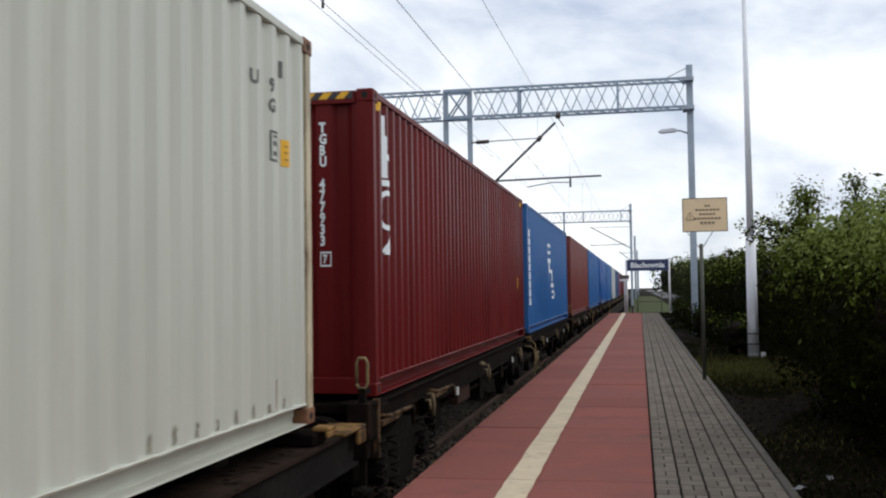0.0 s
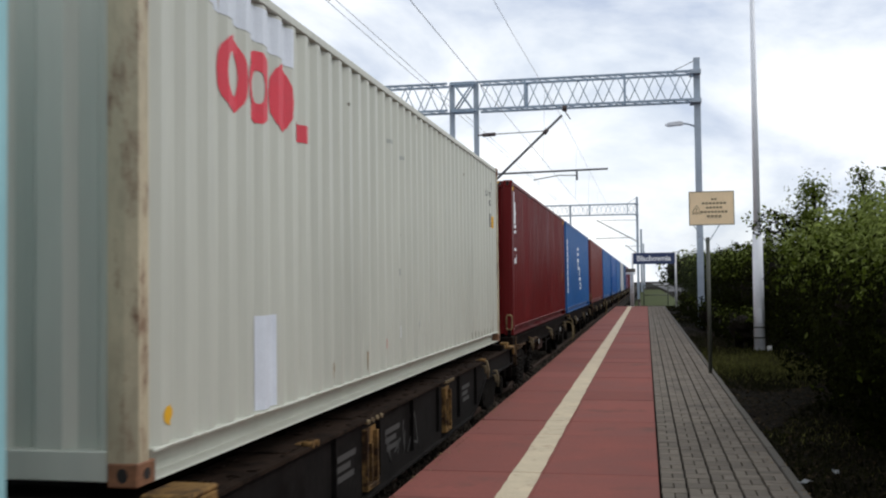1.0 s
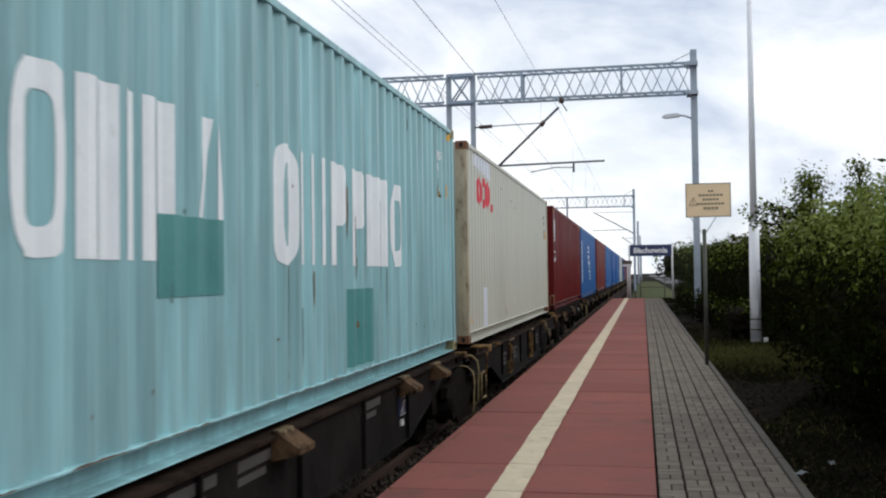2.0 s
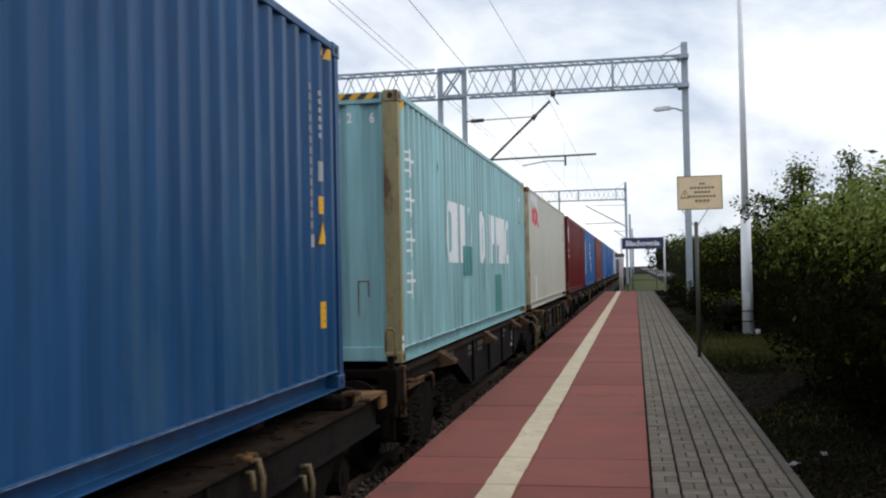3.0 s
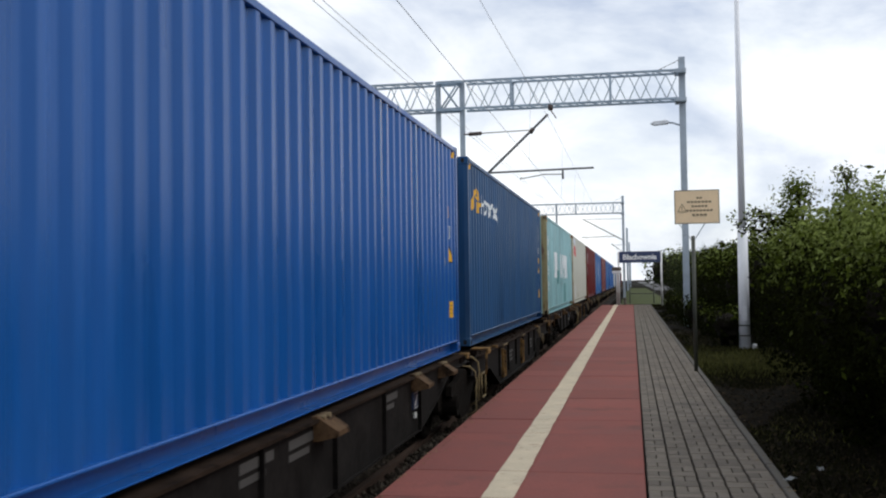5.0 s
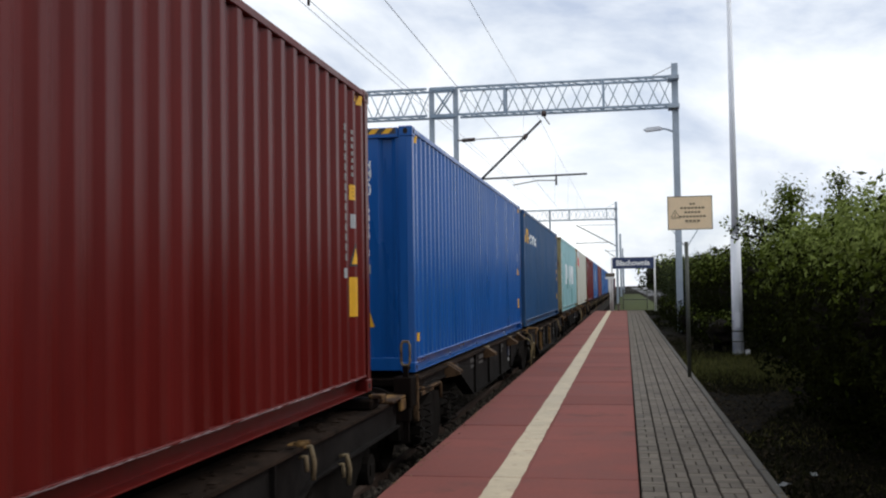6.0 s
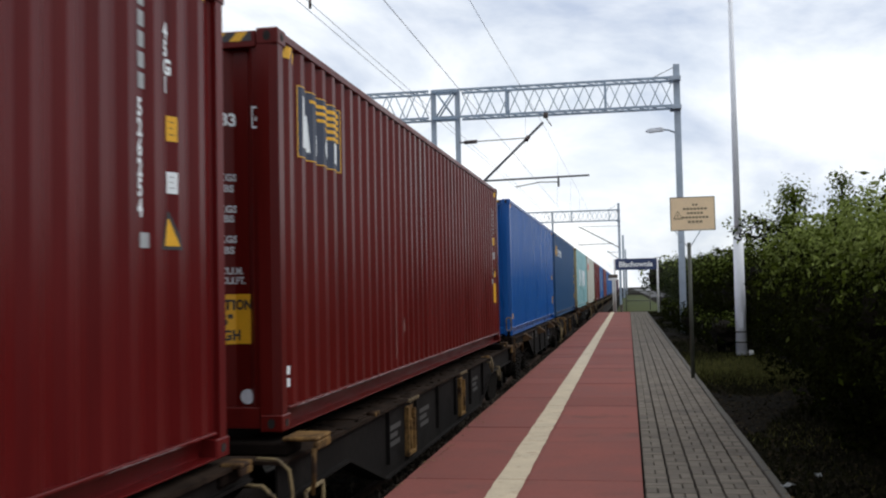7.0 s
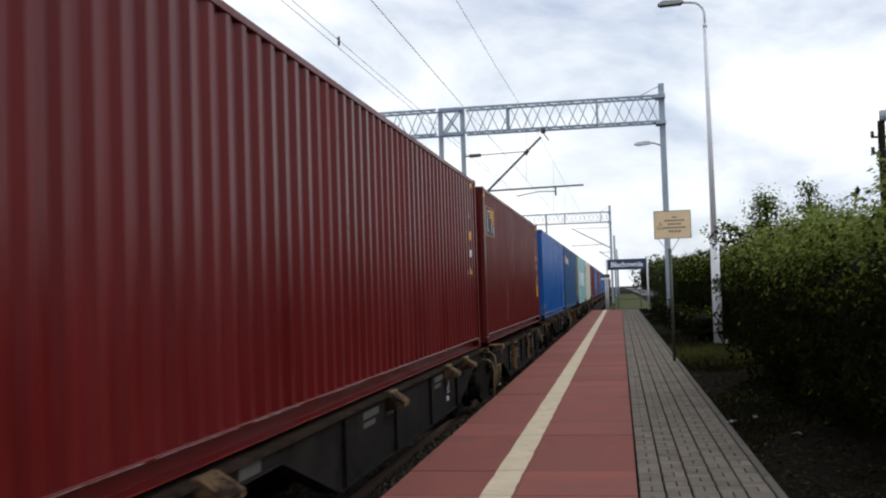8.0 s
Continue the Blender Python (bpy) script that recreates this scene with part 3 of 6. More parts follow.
def cream_box():
    c = container(-4.98, CREAM, CREAM_RUST, CAST_RUST, "cream shipping container with rusty corner posts and red markings")
    z0, z1 = 2.02, 2.50
    R = ring(1.22, 2.27, 0.20, 0.24, 0.09) + ring(1.63, 2.27, 0.20, 0.24, 0.13) + [blob(2.05, 2.27, 0.20, 0.24), rect(2.30, 2.54, z0, 2.15)]
    emblem_blocks(c, R, DECAL_RED, "red abstract block")
    decal("paint_patch", c, [[(0.75, 2.63), (2.25, 2.52), (2.25, 2.80), (0.75, 2.80)]], PATCH_WHITE, lift=0.003, label="pale overpainted patch")
    decal("paint_patch", c, [rect(1.58, 1.92, 0.17, 0.78)], PATCH_WHITE, label="pale overpainted patch")
    decal("placard", c, [blob(0.37, 0.31, 0.085, 0.055)], DECAL_YELLOW)
    for q in (rect(4.95, 5.12, 2.36, 2.40), rect(5.40, 5.56, 2.26, 2.30), rect(5.30, 5.40, 1.06, 1.13)):
        decal("paint_patch", c, [q], CREAM_TOUCH_CREASE, lift=0.003, label="greyish touched-up paint patch")
    # the crease is a flat darker strip, with its shade put into colour
    decal("crease", c, [[(7.42, 0.75), (7.43, 0.75), (7.445, 1.15), (7.43, 1.40), (7.42, 1.15)]], CREAM_TOUCH_CREASE, label="thin upright crease")
    decal("sticker", c, [rect(5.33, 5.43, 0.43, 0.55)], DECAL_WHITE)
    decal("sticker", c, [rect(6.19, 6.30, 0.50, 0.56)], DECAL_WHITE)
    decal("sticker", c, [rect(4.78, 4.92, 0.36, 0.45)], STICKER_RED)
    decal("stencil", c, [], CODE_DARK, words=[("U", 11.06, 2.36, 0.13, 0.85, 0), ("9", 11.37, 2.36, 0.13, 0.85, 0), ("G", 11.36, 2.22, 0.13, 0.85, 0)])
    for q in ([rect(11.37, 11.385, 1.88, 2.09), rect(11.475, 11.49, 1.88, 2.09), rect(11.385, 11.475, 1.88, 1.895), rect(11.385, 11.475, 2.075, 2.09)], [rect(11.4, 11.46, 1.92, 1.95)], [rect(11.4, 11.46, 1.99, 2.02)], [rect(11.4, 11.46, 2.045, 2.06)], [rect(11.6, 11.64, 2.5, 2.62)]):
        decal("stencil_bar", c, q, CODE_DARK)
    placard(c, 11.62, 1.87, 0.10, 0.19)
    rnd = random.Random(12)
    for k in range(34, 42):
        u = (k + 0.84) * PITCH
        h, w = rnd.uniform(0.06, 0.15), rnd.uniform(0.008, 0.017)
        edge = [(u + w * rnd.uniform(0.5, 1.2), 0.17 + h * q) for q in (0, 0.25, 0.5, 0.75)] + [(u + 0.2 * w, 0.17 + h)] + [(u - w * rnd.uniform(0.4, 1.2), 0.17 + h * q) for q in (0.8, 0.5, 0.25, 0)]
        decal("dirt_smudge", c, [edge], GRIME, label="dark damp smudge" if k == 34 else "")
    for k in range(5):
        u, z = rnd.uniform(2, 11.5), rnd.uniform(1.2, 2.6)
        decal("scuff", c, [[(u, z), (u + 0.03, z - 0.006), (u + 0.045, z + 0.02), (u + 0.02, z + 0.03), (u - 0.005, z + 0.015)]], GRIME)
    for k in range(9):
        # thin rust tears below the roof rail and above the floor rail
        u, z, h = rnd.uniform(0.6, 11.6), (2.70 if k % 2 else 0.30), rnd.uniform(0.05, 0.22)
        decal("rust_tear", c, [[(u, z - h * 0.5), (u + 0.006, z - h * 0.5), (u + 0.014, z + h * 0.4), (u - 0.004, z + h * 0.4)]], CREAM_STAIN)
    seam(c, LONG, SEAM_CREAM, "seam_rust", 11, 0.152, 0.001, 0.007, 0.5)
    return c


def teal_box():
    c = container(-18.16, TEAL, TEAL_RUST, TEAL_RUST, "weathered teal shipping container with tall white markings and a repainted patch", front_posts=TEAL)
    z0, z1 = 1.07, 1.91
    blocks = [ring(2.99, 1.49, 0.22, 0.42, 0.13, n=28, k=0.62)]
    blocks += [[rect(u, u + w, z0, z1)] for u, w in ((3.28, 0.13), (3.48, 0.13), (3.68, 0.12), (3.86, 0.12), (4.05, 0.13))]
    blocks += [[[(4.42, z0), (4.55, z0), (4.70, z1), (4.60, z1)], [(4.72, z0), (4.85, z0), (4.74, z1)]], ring(5.92, 1.49, 0.22, 0.43, 0.13, n=28, k=0.62)]
    blocks += [[rect(u, u + w, z0, z1)] for u, w in ((6.18, 0.15), (6.42, 0.16), (6.67, 0.16), (8.02, 0.18), (8.25, 0.22), (8.50, 0.28))]
    for u in (6.93, 7.50):
        blocks.append([rect(u, u + 0.15, z0, z1), [(u + 0.151, 1.40), (u + 0.26, 1.40)] + [(u + 0.26 + 0.19 * math.cos(a), 1.655 + 0.255 * math.sin(a)) for a in np.linspace(-1.4, 1.4, 9)] + [(u + 0.26, z1), (u + 0.151, z1)]])
    blocks.append(ring(9.12, 1.49, 0.26, 0.42, 0.16, n=28, k=0.62))
    for q in blocks:
        decal("emblem", c, q, DECAL_WHITE, label="tall white abstract block")
    decal("paint_patch", c, [rect(4.05, 4.85, 0.88, 1.32)], PATCH_TEAL, lift=0.006, label="darker teal repainted patch")
    decal("paint_patch", c, [rect(7.33, 8.27, 0.2, 0.87)], PATCH_TEAL, lift=0.003, label="darker teal repainted patch")
    for u, z0, z1, w, m in ((5.90, 0.40, 1.08, 0.09, TEAL_GRIME), (5.97, 0.75, 1.06, 0.06, CAST_RUST), (6.22, 0.70, 1.06, 0.08, CAST_RUST), (6.26, 0.30, 0.75, 0.07, TEAL_GRIME), (6.48, 0.62, 0.92, 0.06, CAST_RUST), (6.50, 0.35, 1.06, 0.09, TEAL_GRIME), (7.55, 0.95, 1.5, 0.06, CAST_RUST), (7.42, 1.3, 1.75, 0.05, CAST_RUST), (6.42, 0.75, 1.02, 0.09, CAST_RUST), (7.68, 0.95, 1.15, 0.07, TEAL_GRIME), (8.40, 0.85, 1.7, 0.05, TEAL_GRIME), (8.62, 0.55, 1.05, 0.05, TEAL_GRIME),
                           (8.72, 0.8, 1.1, 0.07, TEAL_GRIME), (7.95, 0.9, 1.2, 0.06, TEAL_GRIME), (9.62, 0.42, 0.47, 0.03, TEAL_GRIME), (9.3, 1.9, 2.7, 0.03, TEAL_GRIME), (10.1, 2.1, 2.75, 0.03, TEAL_GRIME), (9.02, 0.9, 1.06, 0.03, TEAL_GRIME)):
        decal("rust_run" if m == CAST_RUST else "grime_run", c, [[(u + w * 0.4, z0), (u + w * 0.5, z0), (u + w * 0.6, z0 + (z1 - z0) * 0.3), (u + w * 0.7, z0 + (z1 - z0) * 0.6), (u + w * 0.62, z1), (u + w * 0.25, z1), (u + w * 0.2, z0 + (z1 - z0) * 0.7), (u + w * 0.3, z0 + (z1 - z0) * 0.3)]], m, lift=0.006)
    for za, zb in ((0.13, 0.20), (0.235, 0.285)):
        flat_plate("label_sticker", c, -0.002, 0.002, 0.035, 0.11, za, zb, DECAL_WHITE, "white label on the corner post")
    rnd = random.Random(21)
    for k in range(26):
        u, z = rnd.uniform(0.5, 11.6), rnd.choice((rnd.uniform(0.2, 0.55), rnd.uniform(0.6, 2.7)))
        w, h = rnd.uniform(0.008, 0.022), rnd.uniform(0.02, 0.16)
        decal("rust_speck" if k % 2 else "grime_run", c, [[(u, z), (u + w, z + 0.01), (u + w * 1.1, z + h * 0.7), (u + w * 0.4, z + h), (u - w * 0.2, z + h * 0.6)]], (CAST_RUST, TEAL_GRIME)[k % 2 == 0], lift=0.006)
    for z in (0.69, 1.15, 1.60, 2.04):
        for q in (rect(0.38, 0.82, z + 0.15, z + 0.185), rect(0.42, 0.78, z + 0.03, z + 0.06), rect(0.57, 0.635, z - 0.03, z + 0.29), rect(0.44, 0.76, z + 0.24, z + 0.265)):
            decal("upright_mark", c, [q], DECAL_WHITE, label="white abstract stroke")
    for a, g in ((-0.715, "6"), (-0.565, "2"), (-0.33, "6")):
        decal("stencil", c, [], DECAL_WHITE, "end", words=[(g, a, 2.57, 0.15, 0.75, 0)])
    decal("rust_run", c, [[(-0.475, 0.5), (-0.465, 0.5), (-0.46, 0.86), (-0.38, 0.86), (-0.375, 0.7), (-0.365, 0.7), (-0.365, 0.875), (-0.475, 0.875)]], CAST_RUST, "end")
    decal("stencil", c, [], DECAL_WHITE, words=[("10105 1", 11.1, 2.42, 0.13, 0.9, 0), ("45G1", 11.12, 2.27, 0.12, 0.9, 0)])
    warning_triangle(c, 11.14, 1.97, 0.24, 0.2)
    placard(c, 11.68, 1.97, 0.1, 0.16)
    hazard(c)
    seam(c, LONG, SEAM_RUST, "seam_rust", 5, 0.152, 0.001, 0.011, 0.3)
    return c


def dusty_blue_box():
    c = container(-32.46, BLUE_DARK, BLUE_DARK, BLUE_DARK, "dusty dark blue shipping container with a yellow and white emblem")
    hazard(c, end=False)
    sweep = [(0.28, 2.13), (0.43, 2.21), (0.52, 2.28), (0.57, 2.34), (0.73, 2.42), (0.94, 2.51), (1.06, 2.51), (0.94, 2.43), (0.81, 2.36), (0.75, 2.27), (0.63, 2.16), (0.53, 2.11)]
    decal("emblem", c, [sweep], DECAL_YELLOW, label="yellow sweeping emblem")
    decal("emblem", c, [rect(0.82, 1.08, 2.32, 2.355), [(1.08, 2.30), (1.14, 2.30), (1.14, 2.40), (1.10, 2.47), (1.08, 2.47)], rect(1.14, 1.31, 2.305, 2.345)], DECAL_YELLOW, label="thin yellow bars")
    decal("emblem", c, [rect(1.03, 1.17, 2.10, 2.28), rect(1.17, 1.39, 2.215, 2.28)], DECAL_YELLOW, label="yellow bent block")
    for q in ([[(1.40, 2.10), (1.53, 2.10), (1.60, 2.44), (1.47, 2.44)], rect(1.56, 1.68, 2.24, 2.30)], ring(1.87, 2.24, 0.165, 0.135, 0.06), ring(2.17, 2.22, 0.125, 0.14, 0.055, 0, 180) + [rect(2.045, 2.10, 2.09, 2.22), rect(2.24, 2.295, 2.09, 2.22)],
              ring(2.40, 2.23, 0.125, 0.14, 0.05), [[(2.54, 2.10), (2.60, 2.10), (2.84, 2.37), (2.75, 2.37)]], ring(2.97, 2.22, 0.125, 0.12, 0.06), [[(3.07, 2.09), (3.16, 2.09), (3.25, 2.45), (3.16, 2.45)]], [[(3.19, 2.23), (3.38, 2.36), (3.46, 2.36), (3.30, 2.23), (3.46, 2.07), (3.37, 2.07)]]):
        decal("emblem", c, q, DECAL_WHITE, label="white rounded block")
    bars(c, 11.40, 11.45, 1.30, 2.46, 14, DECAL_DIM)
    decal("stencil_frame", c, [rect(11.40, 11.47, 1.17, 1.27)], DECAL_GREY)
    bars(c, 11.66, 11.70, 2.03, 2.44, 6, DECAL_GREY)
    placard(c, 11.65, 1.70, 0.08, 0.16, DECAL_GREY)
    placard(c, 11.65, 1.44, 0.08, 0.14)
    warning_triangle(c, 11.63, 1.20, 0.17, 0.18)
    placard(c, 11.65, 0.53, 0.11, 0.21)
    seam(c, LONG, SEAM_BLUE, "rubbed_edge", 6, 0.149, 0.002, 0.008, 0.25)
    return c


def bright_blue_box():
    c = container(-45.58, BLUE_BRIGHT, BLUE_BRIGHT, BLUE_BRIGHT, "clean bright blue shipping container with small white codes and yellow placards")
    bars(c, 11.25, 11.31, 2.10, 2.62, 5, DECAL_GREY)
    decal("stencil", c, [], CODE_PALE, words=[("603413", 11.235, 1.945, 0.12, 0.85, 0.115)])
    decal("stencil_frame", c, [rect(11.255, 11.35, 1.2, 1.31)], DECAL_GREY)
    bars(c, 11.53, 11.60, 2.12, 2.52, 4, DECAL_GREY)
    placard(c, 11.51, 1.86, 0.12, 0.16)
    decal("stencil_frame", c, [rect(11.52, 11.535, 1.57, 1.75), rect(11.635, 11.65, 1.57, 1.75), rect(11.535, 11.635, 1.57, 1.585), rect(11.535, 11.635, 1.735, 1.75)], CODE_PALE)
    for q in (rect(11.555, 11.615, 1.60, 1.65), rect(11.555, 11.615, 1.67, 1.71)):
        decal("stencil_bar", c, [q], CODE_PALE)
    warning_triangle(c, 11.54, 1.26, 0.21, 0.19)
    placard(c, 11.57, 0.49, 0.18, 0.22)
    decal("warning_triangle", c, [[(-0.61, 0.53), (-0.485, 0.53), (-0.548, 0.73)]], DECAL_YELLOW, "end", label="yellow warning triangle")
    decal("stencil", c, [], DECAL_WHITE, "end", words=[("HMKU 603413", -0.575, 2.41, 0.125, 0.72, 0.105)])
    decal("stencil_frame", c, [rect(-0.585, -0.525, 1.16, 1.27)], DECAL_GREY, "end")
    placard(c, 0.25, 0.35, 0.12, 0.1)
    hazard(c)
    return c


def brick_box():
    c = container(-59.79, BRICK, BRICK, BRICK, "brick red shipping container with navy emblem panel and caution placard")
    hazard(c)
    decal("emblem_panel", c, [rect(0.52, 1.64, 2.03, 2.57)], DECAL_NAVY, lift=0.003, label="navy painted panel with yellow edges")
    decal("emblem_edge", c, [rect(0.52, 1.64, 2.022, 2.03), rect(0.52, 1.64, 2.57, 2.578), rect(0.512, 0.52, 2.022, 2.578), rect(1.64, 1.648, 2.022, 2.578)], DECAL_YELLOW, lift=0.004)
    decal("emblem_bands", c, [[(0.8 + 0.12 * k, 2.49 - 0.055 * k), (1.62, 2.50 - 0.055 * k), (1.62, 2.535 - 0.055 * k), (0.8 + 0.12 * k, 2.515 - 0.055 * k)] for k in range(5)], DECAL_YELLOW, lift=0.006)
    W = [[(0.56, 2.10), (0.63, 2.10), (0.60, 2.50), (0.57, 2.50)], [(0.74, 2.09), (0.80, 2.09), (0.77, 2.38), (0.72, 2.38)], rect(0.96, 1.02, 2.09, 2.26), blob(1.22, 2.17, 0.08, 0.09), rect(1.40, 1.45, 2.08, 2.25), rect(1.53, 1.58, 2.08, 2.25)]
    decal("emblem", c, W, DECAL_WHITE, lift=0.008, label="white abstract blocks")
    decal("stencil", c, [rect(-0.215, -0.125, 2.175, 2.19), rect(-0.215, -0.125, 2.32, 2.335), rect(-0.215, -0.203, 2.19, 2.32), rect(-0.137, -0.125, 2.19, 2.32)], DECAL_WHITE, "end", words=[("469583", -0.66, 2.21, 0.125, 0.82, 0), ("45G1", -0.65, 2.05, 0.125, 0.82, 0), ("4", -0.19, 2.21, 0.11, 0.8, 0)])
    for z, word in ((1.83, "KGS"), (1.75, "LBS"), (1.60, "KGS"), (1.53, "LBS"), (1.38, "KGS"), (1.30, "LBS"), (1.15, "CU.M."), (1.08, "CU.FT.")):
        decal("stencil_bar", c, [rect(-0.62, -0.49, z - 0.02, z + 0.02)], DECAL_GREY, "end")
        decal("stencil", c, [], CODE_PALE, "end", words=[(word, -0.46, z - 0.025, 0.07, 0.8, 0)])
    decal("caution_placard", c, [rect(-0.62, -0.25, 0.62, 0.98)], DECAL_YELLOW, "end", label="yellow caution height placard")
    decal("caution_print", c, [], DECAL_BLACK, "end", lift=0.007, words=[("CAUTION", -0.60, 0.87, 0.10, 0.78, 0), ("9'6\"", -0.51, 0.76, 0.10, 0.8, 0), ("HIGH", -0.53, 0.65, 0.10, 0.8, 0)])
    decal("sticker", c, [blob(-0.29, 0.24, 0.055, 0.055)], PATCH_WHITE, "end")
    bars(c, 0.215, 0.25, 0.28, 0.46, 2, DECAL_WHITE)
    decal("placard", c, [rect(11.59, 11.80, 0.73, 1.09)], DECAL_YELLOW, lift=0.006, label="tall yellow placard")
    bars(c, 11.385, 11.415, 1.22, 2.48, 14, DECAL_DIM)
    decal("stencil_frame", c, [rect(11.37, 11.42, 1.08, 1.17)], DECAL_GREY)
    bars(c, 11.645, 11.67, 2.0, 2.46, 7, DECAL_DIM)
    placard(c, 11.62, 1.80, 0.09, 0.14)
    placard(c, 11.63, 1.54, 0.09, 0.13, DECAL_GREY)
    warning_triangle(c, 11.63, 1.21, 0.17, 0.16)
    for u, z0, z1, w in ((3.60, 0.25, 1.5, 0.014), (3.42, 1.2, 1.45, 0.03), (4.1, 0.5, 0.68, 0.03)):
        decal("scrape", c, [[(u, z0), (u + w, z0 + 0.05), (u + w * 0.7, z1), (u + w * 0.2, z1 - 0.04)]], SCRAPE, lift=0.005, label="pale vertical scrape")
    seam(c, LONG, SEAM_BARE, "rubbed_edge", 7, 0.148, 0.003, 0.010, 0.2)
    return c


def crimson_box():
    c = container(-74.45, CRIMSON, CRIMSON, CRIMSON, "crimson red shipping container with white upright codes and yellow marks", 13.7)
    hazard(c, 13.7)
    decal("stencil", c, [], DECAL_WHITE, words=[("526254", 12.66, 1.92, 0.13, 0.75, 0.105)])
    bars(c, 12.67, 12.73, 2.05, 2.6, 5, DECAL_GREY)
    decal("stencil_frame", c, [rect(12.68, 12.75, 1.23, 1.31)], DECAL_GREY)
    decal("stencil", c, [], DECAL_WHITE, words=[("45G1", 12.96, 2.40, 0.12, 0.75, 0.1)])
    placard(c, 12.99, 1.83, 0.07, 0.14)
    placard(c, 12.99, 1.54, 0.07, 0.12, DECAL_WHITE)
    warning_triangle(c, 12.95, 1.25, 0.14, 0.16)
    seam(c, 13.7, SEAM_BARE, "rubbed_edge", 8, 0.148, 0.002, 0.007, 0.3)
    return c


maroon_box(), cream_box(), teal_box(), dusty_blue_box(), bright_blue_box(), brick_box(), crimson_box()
b1 = container(22.02, BLUE_MID, BLUE_MID, BLUE_MID, "mid blue shipping container with a white emblem and upright code")
bars(b1, 0.42, 0.66, 0.6, 2.35, 9, DECAL_WHITE)
for q in (ring(5.55, 2.08, 0.5, 0.16, 0.09), [rect(5.1, 6.0, 1.70, 1.82), rect(5.5, 5.75, 1.52, 1.70)], [rect(5.3, 6.4, 1.42, 1.52), rect(5.3, 5.5, 1.20, 1.42), rect(6.15, 6.4, 1.20, 1.42)], [rect(5.9, 6.8, 1.02, 1.14)], ring(6.6, 0.82, 0.42, 0.13, 0.07)):
    decal("emblem", b1, q, DECAL_WHITE, label="white abstract emblem")
FAR_ROW = [(36.2, RED_FAR, "faded red"), (49.4, BLUE_MID, "mid blue"), (63.5, BLUE_BRIGHT, "bright blue"), (76.7, BLUE_MID, "mid blue"), (90.8, GREY_FAR, "pale grey"),
           (104.0, BLUE_DARK, "dark blue"), (118.1, PURPLE_FAR, "dull purple"), (131.3, MAROON, "maroon"), (145.4, MAROON, "maroon"), (158.6, BLUE_DARK, "dark blue"),
           (172.7, MAROON, "maroon"), (185.9, RED_FAR, "faded red")]
for y0, mt, word in FAR_ROW:
    container(y0, mt, mt, mt, word + " steel shipping container far along the train")


# ---- articulated flat wagons, each under two containers ----
def bogie_meshes():
    """A two-axle freight bogie, centred on its pivot, z 0 on the rail head."""
    bm = bmesh.new()
    for x in (-1.0, 1.0):
        s = [(-1.35, 0.62), (-1.2, 0.75), (-0.55, 0.78), (-0.35, 0.45), (0.35, 0.45), (0.55, 0.78), (1.2, 0.75), (1.35, 0.62), (1.3, 0.42), (0.55, 0.4), (0.4, 0.25), (-0.4, 0.25), (-0.55, 0.4), (-1.3, 0.42)]
        loft(bm, s, "x", x - 0.06, x + 0.06)
        for y in (-0.9, 0.9):
            loft(bm, [(y + 0.14 * math.cos(a * math.pi / 5), 0.46 + 0.14 * math.sin(a * math.pi / 5)) for a in range(10)], "x", x * 1.0, x * 1.16)
            for k in (-0.24, 0.24):
                tube(bm, [(x, y + k, 0.36), (x, y + k, 0.62)], 0.07, 8)
    box(bm, -0.95, 0.95, -0.25, 0.25, 0.5, 0.72)
    for y in (-1.3, 1.3):
        box(bm, -0.95, 0.95, y - 0.06, y + 0.06, 0.5, 0.62)
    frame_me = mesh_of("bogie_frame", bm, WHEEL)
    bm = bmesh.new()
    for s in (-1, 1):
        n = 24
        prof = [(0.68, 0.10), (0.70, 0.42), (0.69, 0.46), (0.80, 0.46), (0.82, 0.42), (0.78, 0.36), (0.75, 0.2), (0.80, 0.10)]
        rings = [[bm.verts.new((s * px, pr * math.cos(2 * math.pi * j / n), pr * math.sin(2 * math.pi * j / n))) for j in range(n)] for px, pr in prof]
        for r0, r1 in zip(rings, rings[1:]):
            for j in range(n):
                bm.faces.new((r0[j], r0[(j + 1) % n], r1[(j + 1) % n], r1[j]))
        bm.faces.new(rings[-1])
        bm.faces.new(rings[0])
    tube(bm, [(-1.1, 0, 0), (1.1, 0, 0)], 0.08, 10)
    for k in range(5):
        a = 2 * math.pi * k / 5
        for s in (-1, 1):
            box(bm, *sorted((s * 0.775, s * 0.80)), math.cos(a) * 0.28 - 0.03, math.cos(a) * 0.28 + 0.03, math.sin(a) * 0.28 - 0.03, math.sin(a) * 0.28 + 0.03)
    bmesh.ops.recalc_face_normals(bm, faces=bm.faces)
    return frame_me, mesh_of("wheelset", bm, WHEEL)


BOGIE, WHEELSET = bogie_meshes()


NOSE = 0.80         # the front half's deck runs on past its box


def low_edge(L, rear):
    """Lower edge of the side beam: shallow over the bogies, deep between them."""
    if rear:
        k = 0.45 if L > 13 else 0.0
        return [(-0.10, -0.20), (2.75 + k, -0.20), (4.2 + k, -0.70), (L - 2.9, -0.70), (L - 1.85, -0.46), (L - 1.0, -0.21), (L + 0.25, -0.21)]
    return [(-0.25, -0.45), (1.4, -0.45), (2.7, -0.85), (8.85, -0.85), (9.35, -0.74), (10.05, -0.47), (L + NOSE, -0.46)]


